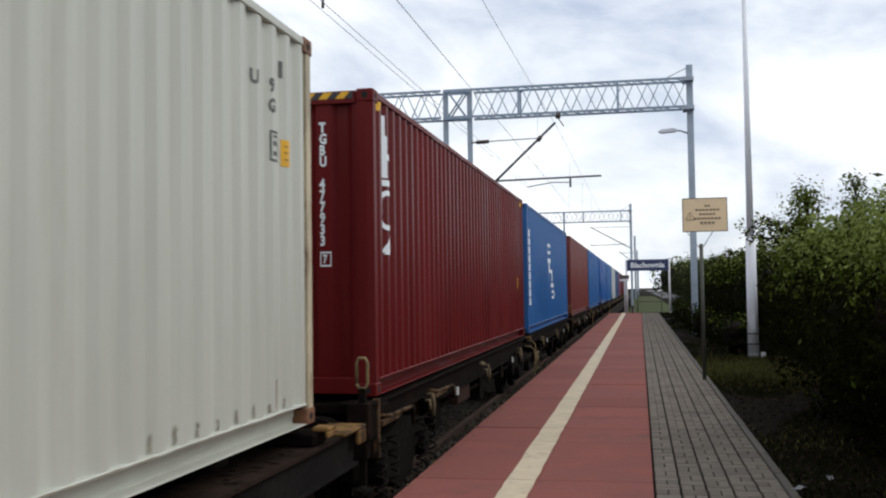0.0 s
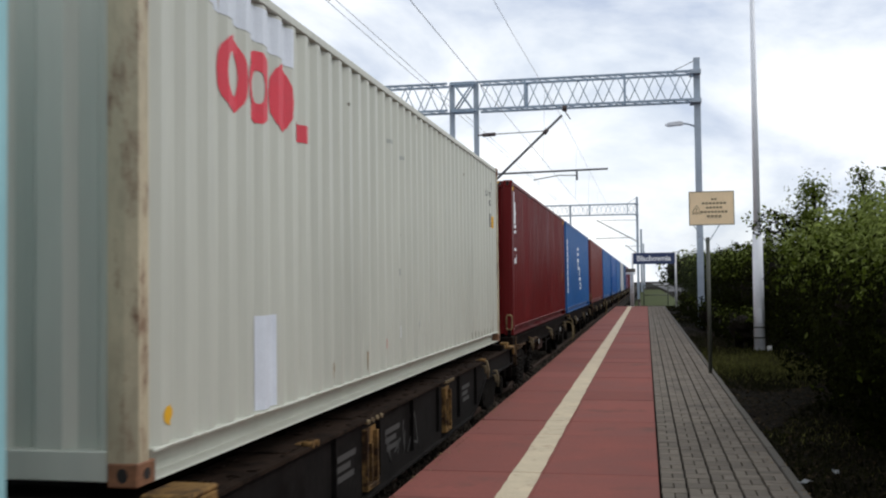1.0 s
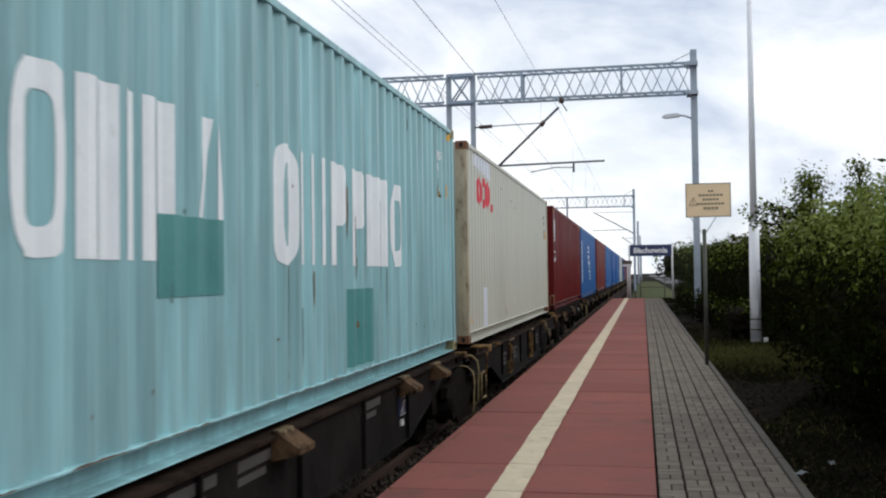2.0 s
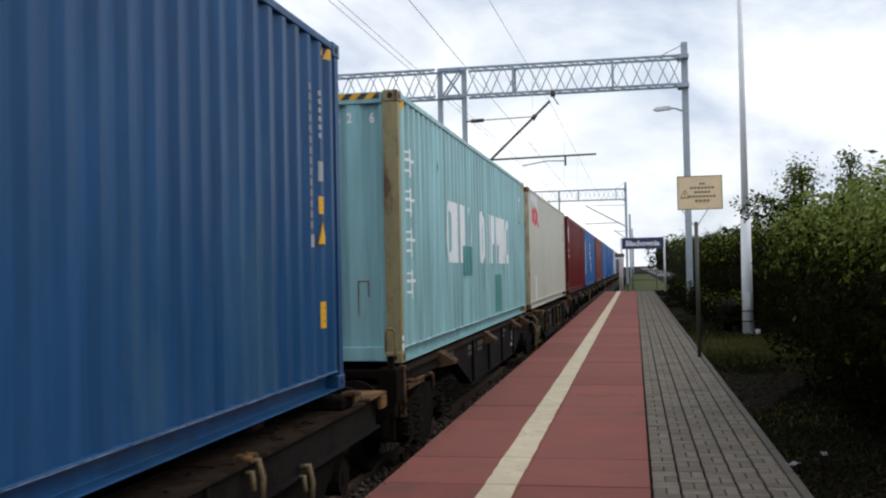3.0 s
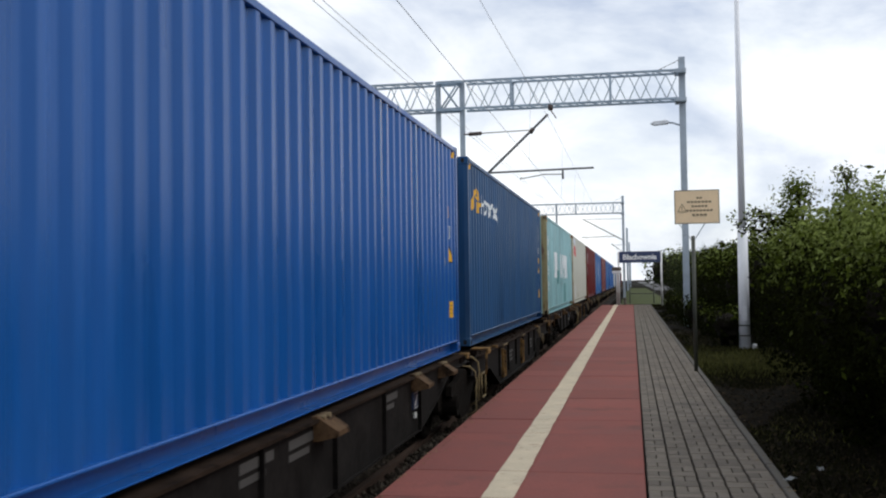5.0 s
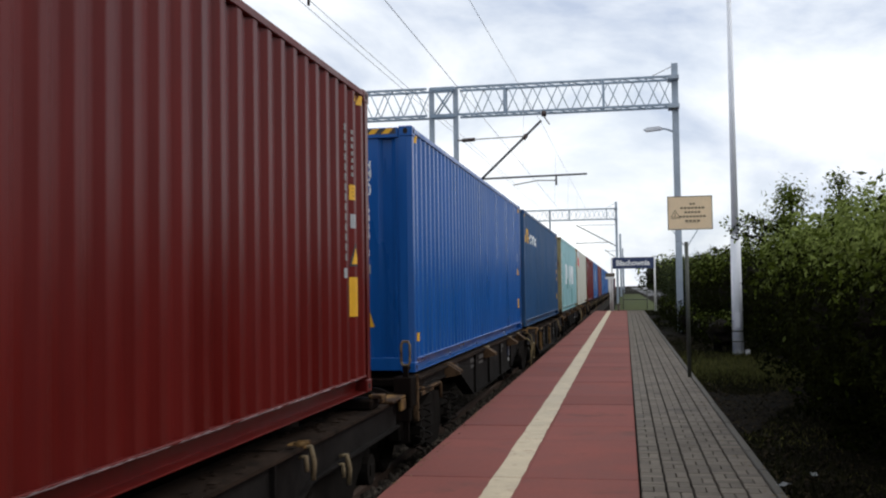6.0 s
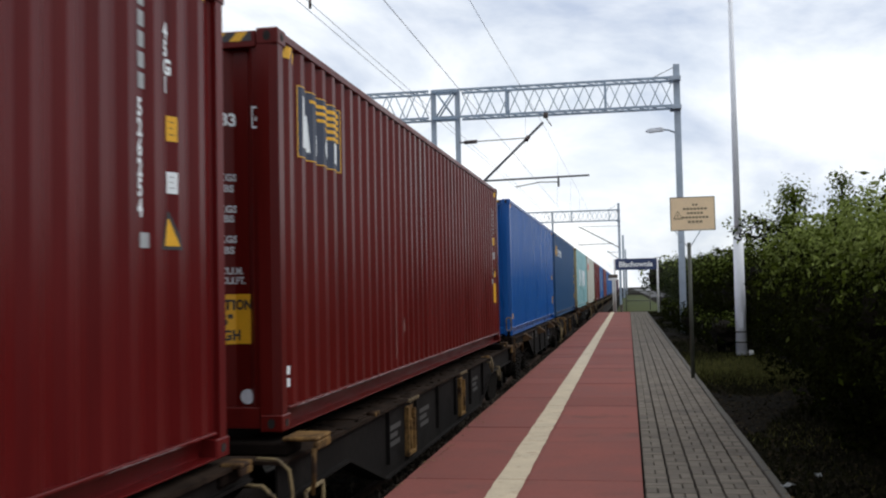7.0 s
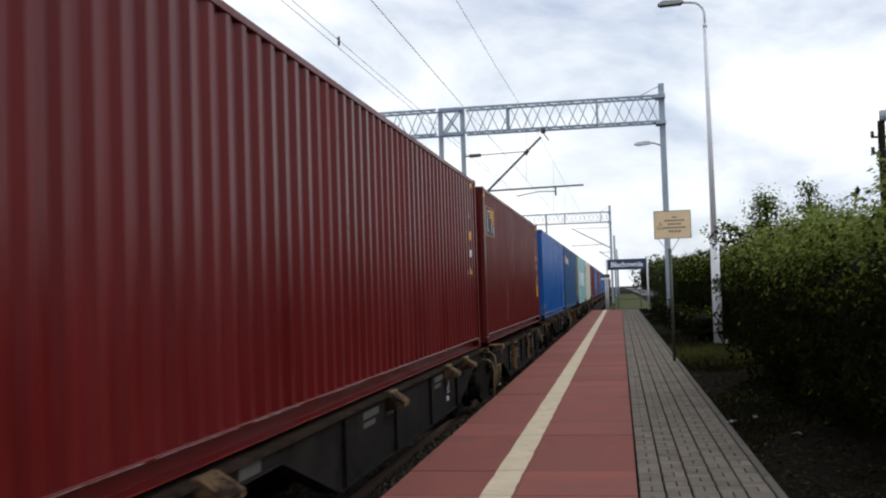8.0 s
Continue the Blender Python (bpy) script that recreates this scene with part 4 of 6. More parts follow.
def beam_mesh(L, x_in, x_out, name, t, rear=False):
    """Fish-belly side beam of one wagon half: web, bottom flange and stiffeners."""
    bm = bmesh.new()
    s = -1 if x_out < x_in else 1
    low = low_edge(L, rear)
    e0, e1 = low[0][0], low[-1][0]
    lip = 0.02 if rear else 0.045
    loft(bm, [(e1, t - 0.025), (e0, t - 0.025)] + low, "x", x_out - s * 0.015, x_out)
    for (ya, za), (yb, zb) in zip(low, low[1:]):
        loft(bm, [(ya, za), (yb, zb), (yb, zb + 0.022), (ya, za + 0.022)], "x", x_out - s * 0.16, x_out + s * lip)
    deep = [p[0] for p in low if p[1] < -0.6]
    for y in np.linspace(deep[0] + 0.12, deep[-1] - 0.1, 4 if rear else 6):
        box(bm, *sorted((x_out - s * 0.004, x_out + s * 0.038)), y, y + 0.025, -0.68 if rear else -0.72, t - 0.03)
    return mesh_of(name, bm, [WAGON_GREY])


def flange_mesh(L, x_in, x_out, t, lip, pads):
    """Wide top flange of the beam, with worn bearing pads along its inner edge."""
    s = -1 if x_out < x_in else 1
    bm = boxes((*sorted((x_in, x_out + s * lip)), -0.10 if t > -0.1 else -0.25, L + (0.25 if t > -0.1 else NOSE), t - 0.025, t))
    rnd = random.Random(4)
    if pads:
        # grit and flakes lying on the plate
        for _ in range(150):
            u, v, w = rnd.uniform(0.5, L - 0.4), rnd.uniform(min(x_in, x_out), max(x_in, x_out)), rnd.uniform(0.008, 0.03)
            box(bm, v - w, v + w, u, u + w * rnd.uniform(1, 3), t - 0.002, t + rnd.uniform(0.004, 0.016))
    for y in pads:
        n = rnd.uniform(0.5, 0.9)
        box(bm, *sorted((x_in - s * 0.02, x_out - s * 0.07)), y, y + n, t, t + 0.012)
        for _ in range(5):
            u, v = y + rnd.uniform(0, n - 0.1), x_out - s * rnd.uniform(0.0, 0.12)
            box(bm, v - 0.03, v + 0.03, u, u + rnd.uniform(0.06, 0.14), t - 0.002, t + 0.009)
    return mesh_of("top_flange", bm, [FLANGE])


DECK_T = -0.165
FRONT_FLANGES = (flange_mesh(LONG, -0.30, 0.05, DECK_T, 0.05, (1.9, 3.6, 7.2, 9.6)), flange_mesh(LONG, -WIDE + 0.30, -WIDE - 0.05, DECK_T, 0.05, ()))
REAR_FLANGES = {L: (flange_mesh(L, -0.20, 0.05, -0.05, 0.03, ()), flange_mesh(L, -WIDE + 0.20, -WIDE - 0.05, -0.05, 0.03, ())) for L in (LONG, 13.7)}
FRONT_BEAMS = (beam_mesh(LONG, -0.30, 0.05, "side_beam", DECK_T), beam_mesh(LONG, -WIDE + 0.30, -WIDE - 0.05, "side_beam", DECK_T))
# the rear half carries its box lower, close over the beam
REAR_BEAMS = {L: (beam_mesh(L, -0.20, 0.03, "side_beam", -0.05, True), beam_mesh(L, -WIDE + 0.20, -WIDE - 0.03, "side_beam", -0.05, True)) for L in (LONG, 13.7)}


def small_meshes():
    d = {}
    bm = boxes((-WIDE - 0.06, 0.06, -0.16, 0.16, -0.16, -0.065), bevel=0.015)
    d["cross_bearer"] = mesh_of("cross_bearer", bm, [WAGON])
    d["end_bracket"] = mesh_of("corner_bracket", boxes((0.0, 0.14, -0.05, 0.13, -0.065, -0.03), (0.11, 0.14, -0.05, 0.13, -0.11, -0.06), bevel=0.01), [RUST_YELLOW])
    # worn yellow plate on the nose of the deck, folded down at its corner
    d["nose_plate"] = mesh_of("nose_plate", boxes((-0.20, 0.14, 0.30, NOSE + 0.10, DECK_T, DECK_T + 0.03), (0.10, 0.14, NOSE - 0.12, NOSE + 0.10, DECK_T - 0.12, DECK_T), bevel=0.01), [RUST_YELLOW])
    # headstock end under the rear corner, and the brake bar on the bogie below
    d["corner_block"] = mesh_of("corner_block", boxes((-0.16, 0.04, -0.42, -0.10, -0.36, -0.02), bevel=0.012), [WAGON])
    bm = bmesh.new()
    tube(bm, [(0.02, 0.0, -0.17), (0.06, 0.3, -0.215), (0.07, 1.15, -0.225), (0.07, 1.22, -0.24), (0.07, 1.23, -0.42)], 0.022, 7)
    box(bm, 0.03, 0.075, -0.03, 0.75, -0.27, -0.225)
    d["brake_bar"] = mesh_of("brake_bar", bm, [HOOD])
    bm = bmesh.new()
    tube(bm, [(0.045 + 0.055 * math.cos(a), 0.055 * math.sin(a), -0.92 + 0.022 * a / 1.05) for a in np.linspace(0, 6.28 * 4, 49)], 0.014, 5)
    d["coil_springs"] = mesh_of("coil_spring", bm, [WHEEL])
    bm = bmesh.new()
    loft(bm, [(0.05, -0.45), (0.5, -0.42), (1.1, -0.30), (1.7, -0.42), (2.15, -0.45), (2.2, -0.58), (1.75, -0.72), (1.45, -0.98), (0.75, -0.98), (0.45, -0.72), (0.0, -0.58)], "x", -0.10, -0.02)
    for y in (0.2, 2.0):
        loft(bm, [(y + 0.15 * math.cos(a * math.pi / 6), -0.72 + 0.15 * math.sin(a * math.pi / 6)) for a in range(12)], "x", -0.06, 0.04)
        box(bm, 0.02, 0.05, y - 0.05, y + 0.05, -0.77, -0.67)
    d["axle_guard"] = mesh_of("axle_guard", bm, [WHEEL])
    bm = bmesh.new()
    pts = [(0.16, -0.2, -0.42), (0.16, 0.2, -0.42), (0.16, 0.2, -0.78), (0.16, -0.2, -0.78), (0.16, -0.2, -0.42)]
    for a, b in zip(pts, pts[1:]):
        tube(bm, [a, b], 0.016, 6)
    d["step_frame"] = mesh_of("step_frame", bm, [HANDLE])
    bm = bmesh.new()
    tube(bm, [(0.02, 0, DECK_T - 0.02), (0.12, 0, DECK_T - 0.025)], 0.022, 7)
    d["locking_pin"] = mesh_of("locking_pin", bm, [PALE_HOOK])
    # rusty pocket for the lashing gear
    bm = boxes((0.045, 0.06, -0.2, 0.2, -0.78, -0.26), (0.06, 0.10, -0.2, -0.16, -0.78, -0.26), (0.06, 0.10, 0.12, 0.16, -0.74, -0.30), (0.06, 0.10, -0.16, 0.16, -0.78, -0.74), (0.06, 0.09, -0.02, 0.02, -0.72, -0.40), bevel=0.004)
    d["lashing_pocket"] = mesh_of("lashing_pocket", bm, [RUST_YELLOW])
    bm = boxes((0.10, 0.36, -0.16, 0.17, -0.055, -0.025), (0.325, 0.36, -0.16, 0.17, -0.12, -0.055), bevel=0.01)
    tube(bm, [(0.335, -0.165, -0.1), (0.335, -0.165, -0.30), (0.32, -0.165, -0.42)], 0.02, 6)
    d["corner_bracket"] = mesh_of("corner_bracket", bm, [RUST_YELLOW])
    bm = bmesh.new()
    for y in (-0.06, 0.04):
        tube(bm, [(0.02, y, -0.215), (0.11, y, -0.215)], 0.024, 8)
    box(bm, -0.03, 0.06, -0.08, 0.08, -0.235, -0.21)
    for v in bm.verts:
        v.co.z += 0.06
    d["twist_lock_lever"] = mesh_of("twist_lock_lever", bm, [RUST_YELLOW])
    bm = bmesh.new()
    tube(bm, [(0.11, 0, 0.15), (0.11, 0, 0.34), (0.13, 0, 0.38), (0.19, 0, 0.38), (0.21, 0, 0.34), (0.21, 0, 0.15), (0.19, 0, 0.11), (0.13, 0, 0.11), (0.11, 0, 0.15)], 0.016, 6)
    d["hand_loop"] = mesh_of("hand_loop", bm, [HANDLE])
    bm = boxes((0.13, 0.19, -0.03, 0.03, -0.75, 0.11))
    d["loop_post"] = mesh_of("loop_post", bm, [WAGON])
    bm = bmesh.new()
    tube(bm, [(-0.05, 0, -0.20), (0.16, 0, -0.21), (0.24, 0, -0.28), (0.26, 0, -0.42), (0.25, 0, -0.55), (0.25, 0, -0.85), (0.12, 0, -0.92)], 0.014, 6)
    d["grab_handle"] = mesh_of("grab_handle", bm, [HANDLE])
    bm = bmesh.new()
    loft(bm, [(0.02, -0.03), (0.06, -0.03), (0.23, -0.14), (0.23, -0.18), (0.06, -0.22), (0.02, -0.22)], "y", -0.15, 0.15)
    d["hood"] = mesh_of("hood", bm, [HOOD])
    bm = bmesh.new()
    tube(bm, [(0.03, 0, -0.045), (0.11, 0, -0.04)], 0.022, 7)
    d["hood_pins"] = mesh_of("hood_pin", bm, [PALE_HOOK])
    bm = bmesh.new()
    tube(bm, [(0.07, 0, -0.18), (0.13, 0, -0.17), (0.15, 0.02, -0.28), (0.14, 0.03, -0.42)], 0.02, 6)
    tube(bm, [(0.07, -0.08, -0.24), (0.12, -0.08, -0.23), (0.13, -0.08, -0.34)], 0.018, 6)
    d["hook"] = mesh_of("hook", bm, [PALE_HOOK])
    bm = boxes((0.0, 0.06, -0.03, 0.03, -0.55, -0.01), bevel=0.006)
    d["stanchion"] = mesh_of("stanchion", bm, [HOOD])
    bm = bmesh.new()
    loft(bm, [(0.045 * math.cos(a * math.pi / 5) - 0.07, -0.12 + 0.045 * math.sin(a * math.pi / 5)) for a in range(10)], "y", -0.02, 0.02)
    d["reflector"] = mesh_of("reflector", bm, [REFLECTOR])
    bm = bmesh.new()
    for x in (0.0,):
        tube(bm, [(x, 0, -0.30), (x, -0.20, -0.30)], 0.11, 12)
        loft(bm, [(x + 0.24 * math.cos(a * math.pi / 8), -0.30 + 0.19 * math.sin(a * math.pi / 8)) for a in range(16)], "y", -0.25, -0.20)
    d["buffers"] = mesh_of("buffer", bm, [WHEEL])
    bm = boxes((-WIDE - 0.02, 0.02, 0.0, 0.16, -0.52, -0.2), bevel=0.01)
    d["headstock"] = mesh_of("headstock", bm, [WAGON])
    bm = boxes((-1.6, -0.84, -0.3, LONG + 0.3, -0.5, -0.26))
    d["cross_member"] = mesh_of("cross_member", boxes((-WIDE + 0.1, -1.605, 0, 0.18, -0.46, -0.27)), [WAGON])
    d["centre_sill"] = mesh_of("centre_sill", bm, [WAGON])
    return d


TANK_BROWN = material("tank_brown", (0.040, 0.020, 0.015), 0.8, 0.0, 0.35, 3, 25, 0.3, (0.012, 0.008, 0.006), 0.4, 3, spec=0.1)
SMALL = small_meshes()


def skeleton_beam(x_in, x_out):
    """Shallow open underframe beam: flange, low web and hanging brackets."""
    bm = bmesh.new()
    s = -1 if x_out < x_in else 1
    t = -0.04
    low = [(-0.25, -0.22), (1.9, -0.22), (2.8, -0.34), (LONG - 2.8, -0.34), (LONG - 1.9, -0.22), (LONG + 0.25, -0.22)]
    loft(bm, [(LONG + 0.25, t), (-0.25, t)] + low, "x", x_out - s * 0.015, x_out)
    box(bm, *sorted((x_in, x_out + s * 0.05)), -0.25, LONG + 0.25, t - 0.02, t)
    for (ya, za), (yb, zb) in zip(low, low[1:]):
        loft(bm, [(ya, za), (yb, zb), (yb, zb + 0.02), (ya, za + 0.02)], "x", x_out - s * 0.14, x_out + s * 0.03)
    for y, d in ((2.9, 0.75), (4.6, 0.5), (6.4, 0.8), (8.8, 0.55)):
        box(bm, *sorted((x_out - s * 0.25, x_out - s * 0.05)), y, y + 0.34, -0.3 - d * 0.55, -0.3)
    tube(bm, [(x_out - s * 0.1, 2.2, -0.5), (x_out - s * 0.1, LONG - 2.2, -0.5)], 0.025, 6)
    return mesh_of("side_beam", bm, [WAGON])


SKELETON = (skeleton_beam(-0.30, 0.0), skeleton_beam(-WIDE + 0.30, -WIDE))


def side_marks(name, parent, shapes, mat, x=0.054):
    bm = bmesh.new()
    for s in shapes:
        bm.faces.new([bm.verts.new((x, u, z)) for u, z in s])
    return part(name, bm, mat, parent)


def wagon(y0, gap, label, detail=True, rear=LONG, open_frame=False, pockets=(3.85, 7.2)):
    """y0: rear end of the rear container; gap: between its two containers."""
    w = thing("flat_wagon", label, "freight wagon", (SIDE_X, y0, DECK_Z), "wagons of the train")

    def put(key, y, x=0.0, turn=0):
        ob = part(SMALL[key].name, SMALL[key], None, w)
        ob.matrix_basis = pose(x, y, 0, 0, 0, turn)
        return ob
    second = rear + gap
    for base, L in ((0.0, rear), (second, LONG)):
        for me in SKELETON if open_frame else (FRONT_BEAMS if base else REAR_BEAMS[L]):
            part("side_beam", me, None, w).location = (0, base, 0)
        if not open_frame:
            for me in FRONT_FLANGES if base else REAR_FLANGES[L]:
                part("top_flange", me, None, w).location = (0, base, 0)
        put("centre_sill", base)
        for y in (1.6, 3.7, 5.8, 7.9, 10.0):
            put("cross_member", base + y)
        for y in (0.09, L - 0.09):
            put("cross_bearer", base + y)
            if y > 1 or base and not open_frame:
                put("corner_bracket" if y < 1 else "end_bracket", base + y, -0.08 if y < 1 else 0.0)
        if open_frame:
            for y in (1.9, 6.1, 10.3):
                put("hook", base + y)
            for y in (3.9, 9.7):
                flat_plate("tag_plate", w, 0.03, 0.05, base + y, base + y + 0.12, -0.40, -0.3, CHALK, "small pale tag plate")
        elif detail and base:
            for y in pockets:
                put("lashing_pocket", base + y)
                for k in range(4):
                    put("locking_pin", base + y - 0.2 + 0.14 * k)
            for y in (2.3, 9.9):
                put("twist_lock_lever", base + y)
            put("hook", base + L - 2.3)
            put("hook", base + L - 1.35, 0.0).location.z = -0.22
            for y in (2.9, 4.4, 8.3):
                for q in (rect(base + y, base + y + 0.55, -0.42, -0.37), rect(base + y, base + y + 0.4, -0.50, -0.45), rect(base + y + 0.05, base + y + 0.5, -0.58, -0.53)):
                    side_marks("stencil_bar", w, [q], CHALK_GREY)
        elif detail:
            off = 1.05 if L > 13 else 0.5
            for y in (L - 1.15 - off, L - 2.7 - off, L - 6.1 - off):
                put("hood", y)
                put("hood_pins", y - 0.08)
                put("hood_pins", y + 0.05)
            P = L - 3.2 - (0.5 if L > 13 else 0.0)
            flat_plate("label_plate", w, 0.0, 0.05, P - 0.120, P + 0.120, -0.42, -0.22, LABEL_BLUE, "blue data plate with pale marks")
            side_marks("label_mark", w, [[(P - 0.080, -0.38), (P - 0.020, -0.38), (P + 0.090, -0.27), (P + 0.030, -0.27)], rect(P - 0.105, P + 0.105, -0.245, -0.235), rect(P - 0.105, P + 0.105, -0.408, -0.398)], CHALK, 0.054)
            flat_plate("label_plate", w, 0.0, 0.05, P - 0.050, P + 0.050, -0.52, -0.46, CHALK)
            for y in (L - 8.2, L - 7.3, L - 4.6):
                for q in (rect(y, y + 0.6, -0.20, -0.13), rect(y, y + 0.45, -0.28, -0.23)):
                    side_marks("stencil_bar", w, [q], CHALK_GREY, 0.033)
    ends = second + LONG
    nose = 0.0 if open_frame else NOSE - 0.25
    put("headstock", -0.42)
    put("headstock", ends + nose + 0.08)
    for x in (-2.1, -0.34):
        put("buffers", -0.40, x)
        put("buffers", ends + nose + 0.22, x, 180)
    put("corner_block", 0.0)
    put("brake_bar", 0.0)
    if detail:
        for y in (-0.05, 0.42, 1.72, 2.2):
            put("coil_springs", y)
        put("axle_guard", 0.0)
        put("step_frame", rear + gap + 0.22)
        if not open_frame:
            put("nose_plate", ends)
            put("axle_guard", ends - 2.2)
            put("axle_guard", rear + gap / 2 - 1.1)
            put("hood", 1.9)
            flat_plate("pale_plate", w, 0.03, 0.038, 2.42, 2.80, -0.20, -0.06, CHALK_GREY, "pale dusty plate on the beam")
        else:
            flat_plate("air_tank_box", w, -0.25, -0.01, 4.25, 5.2, -0.56, -0.06, TANK_BROWN, "reddish brown equipment box under the frame")
            put("brake_bar", 2.3)
            for y in (5.95, 6.12):
                put("hood_pins", y).matrix_basis = pose(0.02, y, -0.07, 0, 35, 0)
    put("hand_loop", -0.36, -0.19)
    put("loop_post", -0.36, -0.19)
    put("stanchion", -0.10)
    put("reflector", -0.12)
    for y in (rear + 0.35, rear + gap - 0.32):
        put("grab_handle", y, -0.08).location.z = 0.07 if y > rear + gap / 2 else -0.05
    for y in (1.1, rear + gap / 2, ends - 1.1):
        b = part("bogie", BOGIE, None, w)
        b.location = (-WIDE / 2, y, RAIL_Z - DECK_Z)
        for dy in (-0.9, 0.9):
            ws = part("wheelset", WHEELSET, None, b)
            ws.location = (0, dy, 0.46)
            if detail:
                WHEELSETS.append((ws, dy))
    MOVERS.append((w, y0))
    return w


def graffiti(w, y, z):
    """Loose chalky strokes on the beam."""
    rnd = random.Random(3)
    for k in range(5):
        bm = bmesh.new()
        pts = [(y + 0.26 * k + rnd.uniform(-0.12, 0.2), z + rnd.uniform(-0.2, 0.2)) for _ in range(4)]
        for (a, b), (c, d) in zip(pts, pts[1:]):
            n = Vector((d - b, a - c)).normalized() * 0.014
            bm.faces.new([bm.verts.new((0.056, u, v)) for u, v in ((a + n.x, b + n.y), (a - n.x, b - n.y), (c - n.x, d - n.y), (c + n.x, d + n.y))])
        part("graffiti_stroke", bm, CHALK_GREY, w)


OPEN_TEXT = "dark rusty open-framed articulated flat wagon under two containers"
WAGON_TEXT = "grimy brown articulated flat wagon with rusty brackets, under two containers"
for y0, gap, near in ((-74.45, 0.96, True), (-45.58, 0.93, True), (-18.16, 1.04, True), (9.0, 0.83, True),
                      (36.2, 1.0, False), (63.5, 1.0, False), (90.8, 1.0, False), (118.1, 1.0, False), (145.4, 1.0, False), (172.7, 1.0, False)):
    w = wagon(y0, gap, OPEN_TEXT if y0 > 0 else WAGON_TEXT, near, 13.7 if y0 < -70 else LONG, y0 > 0, (3.4, 6.55) if y0 == -45.58 else (3.85, 7.2))
    if y0 == -18.16:
        graffiti(w, 13.24 + 4.5, -0.52)


# ---- ground, track and platform ----
END_Y = 65.0


def ground():
    bm = bmesh.new()
    xs = [(-2500, -1.0), (-60, -1.0), (-7.5, -0.97), (-2.1, -0.95), (-1.86, -0.9), (-1.2, -0.12), (0.5, -0.1), (1.16, -0.06), (2.2, -0.05), (3.5, -0.02), (8, 0), (60, 0), (2500, 0)]
    ys = [-2500, -60, -10] + list(range(-8, 80, 4)) + [90, 110, 150, 250, 600, 2500]
    grid = [[bm.verts.new((x, y, z + (0.03 * noise.noise((x, y * 0.3, 0)) if 1.3 < x < 60 and -20 < y < 150 else 0))) for x, z in xs] for y in ys]
    for r0, r1 in zip(grid, grid[1:]):
        for j in range(len(xs) - 1):
            bm.faces.new((r0[j], r0[j + 1], r1[j + 1], r1[j])).smooth = True
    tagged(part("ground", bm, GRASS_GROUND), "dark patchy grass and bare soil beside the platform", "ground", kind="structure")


def track():
    cx = SIDE_X - WIDE / 2
    bed = bmesh.new()
    loft(bed, [(cx - 2.6, -0.96), (cx - 1.7, -0.735), (cx + 0.82, -0.735), (cx + 0.88, -0.60), (cx + 1.73, -0.58), (cx + 1.73, -0.96)], "y", -60, 420)
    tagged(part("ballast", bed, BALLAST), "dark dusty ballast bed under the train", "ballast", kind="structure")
    rnd = np.random.RandomState(4)
    n = 20000
    c = np.stack([rnd.uniform(cx - 0.4, cx + 1.74, n), 2 + 44 * rnd.rand(n) ** 1.5, np.full(n, -0.735)], 1)
    c[:, 2] += np.where(c[:, 0] > cx + 0.85, 0.135 + 0.02 * rnd.rand(n), 0)
    base = np.array([(1, 0, 0), (-1, 0, 0), (0, 1, 0), (0, -1, 0), (0, 0, 1), (0, 0, -1)], float)
    v = base[None] * rnd.uniform(0.018, 0.05, (n, 6, 1)) + rnd.normal(0, 0.006, (n, 6, 3)) + c[:, None]
    f6 = np.array([(0, 2, 4), (2, 1, 4), (1, 3, 4), (3, 0, 4), (2, 0, 5), (1, 2, 5), (3, 1, 5), (0, 3, 5)])
    me = bpy.data.meshes.new("ballast_stones")
    me.from_pydata(v.reshape(-1, 3).tolist(), [], (f6[None] + 6 * np.arange(n)[:, None, None]).reshape(-1, 3).tolist())
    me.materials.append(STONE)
    tagged(new("ballast_stones", me), "loose crushed stones along the track", "ballast", kind="stuff")
    t = thing("railway_track", "rusty steel rails on concrete sleepers beside the platform", "railway track", kind="structure")
    for s in (-1, 1):
        x = cx + s * 0.755
        bm = bmesh.new()
        loft(bm, [(x - 0.075, -0.722), (x + 0.075, -0.722), (x + 0.07, -0.71), (x + 0.01, -0.69), (x + 0.01, -0.6), (x + 0.036, -0.59), (x + 0.036, -0.552), (x - 0.036, -0.552), (x - 0.036, -0.59), (x - 0.01, -0.6), (x - 0.01, -0.69), (x - 0.07, -0.71)], "y", -60, 420)
        part("rail", bm, RAIL_STEEL, t)
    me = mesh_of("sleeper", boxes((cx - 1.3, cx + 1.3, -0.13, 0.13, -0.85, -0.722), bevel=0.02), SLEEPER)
    for k in range(130):
        part("sleeper", me, None, t).location = (0, -3 + 0.6 * k, 0)


EDGE_X, LINE_A, LINE_B, SLAB_X, PAVE_X = -1.93, -1.14, -0.895, 0.085, 1.095


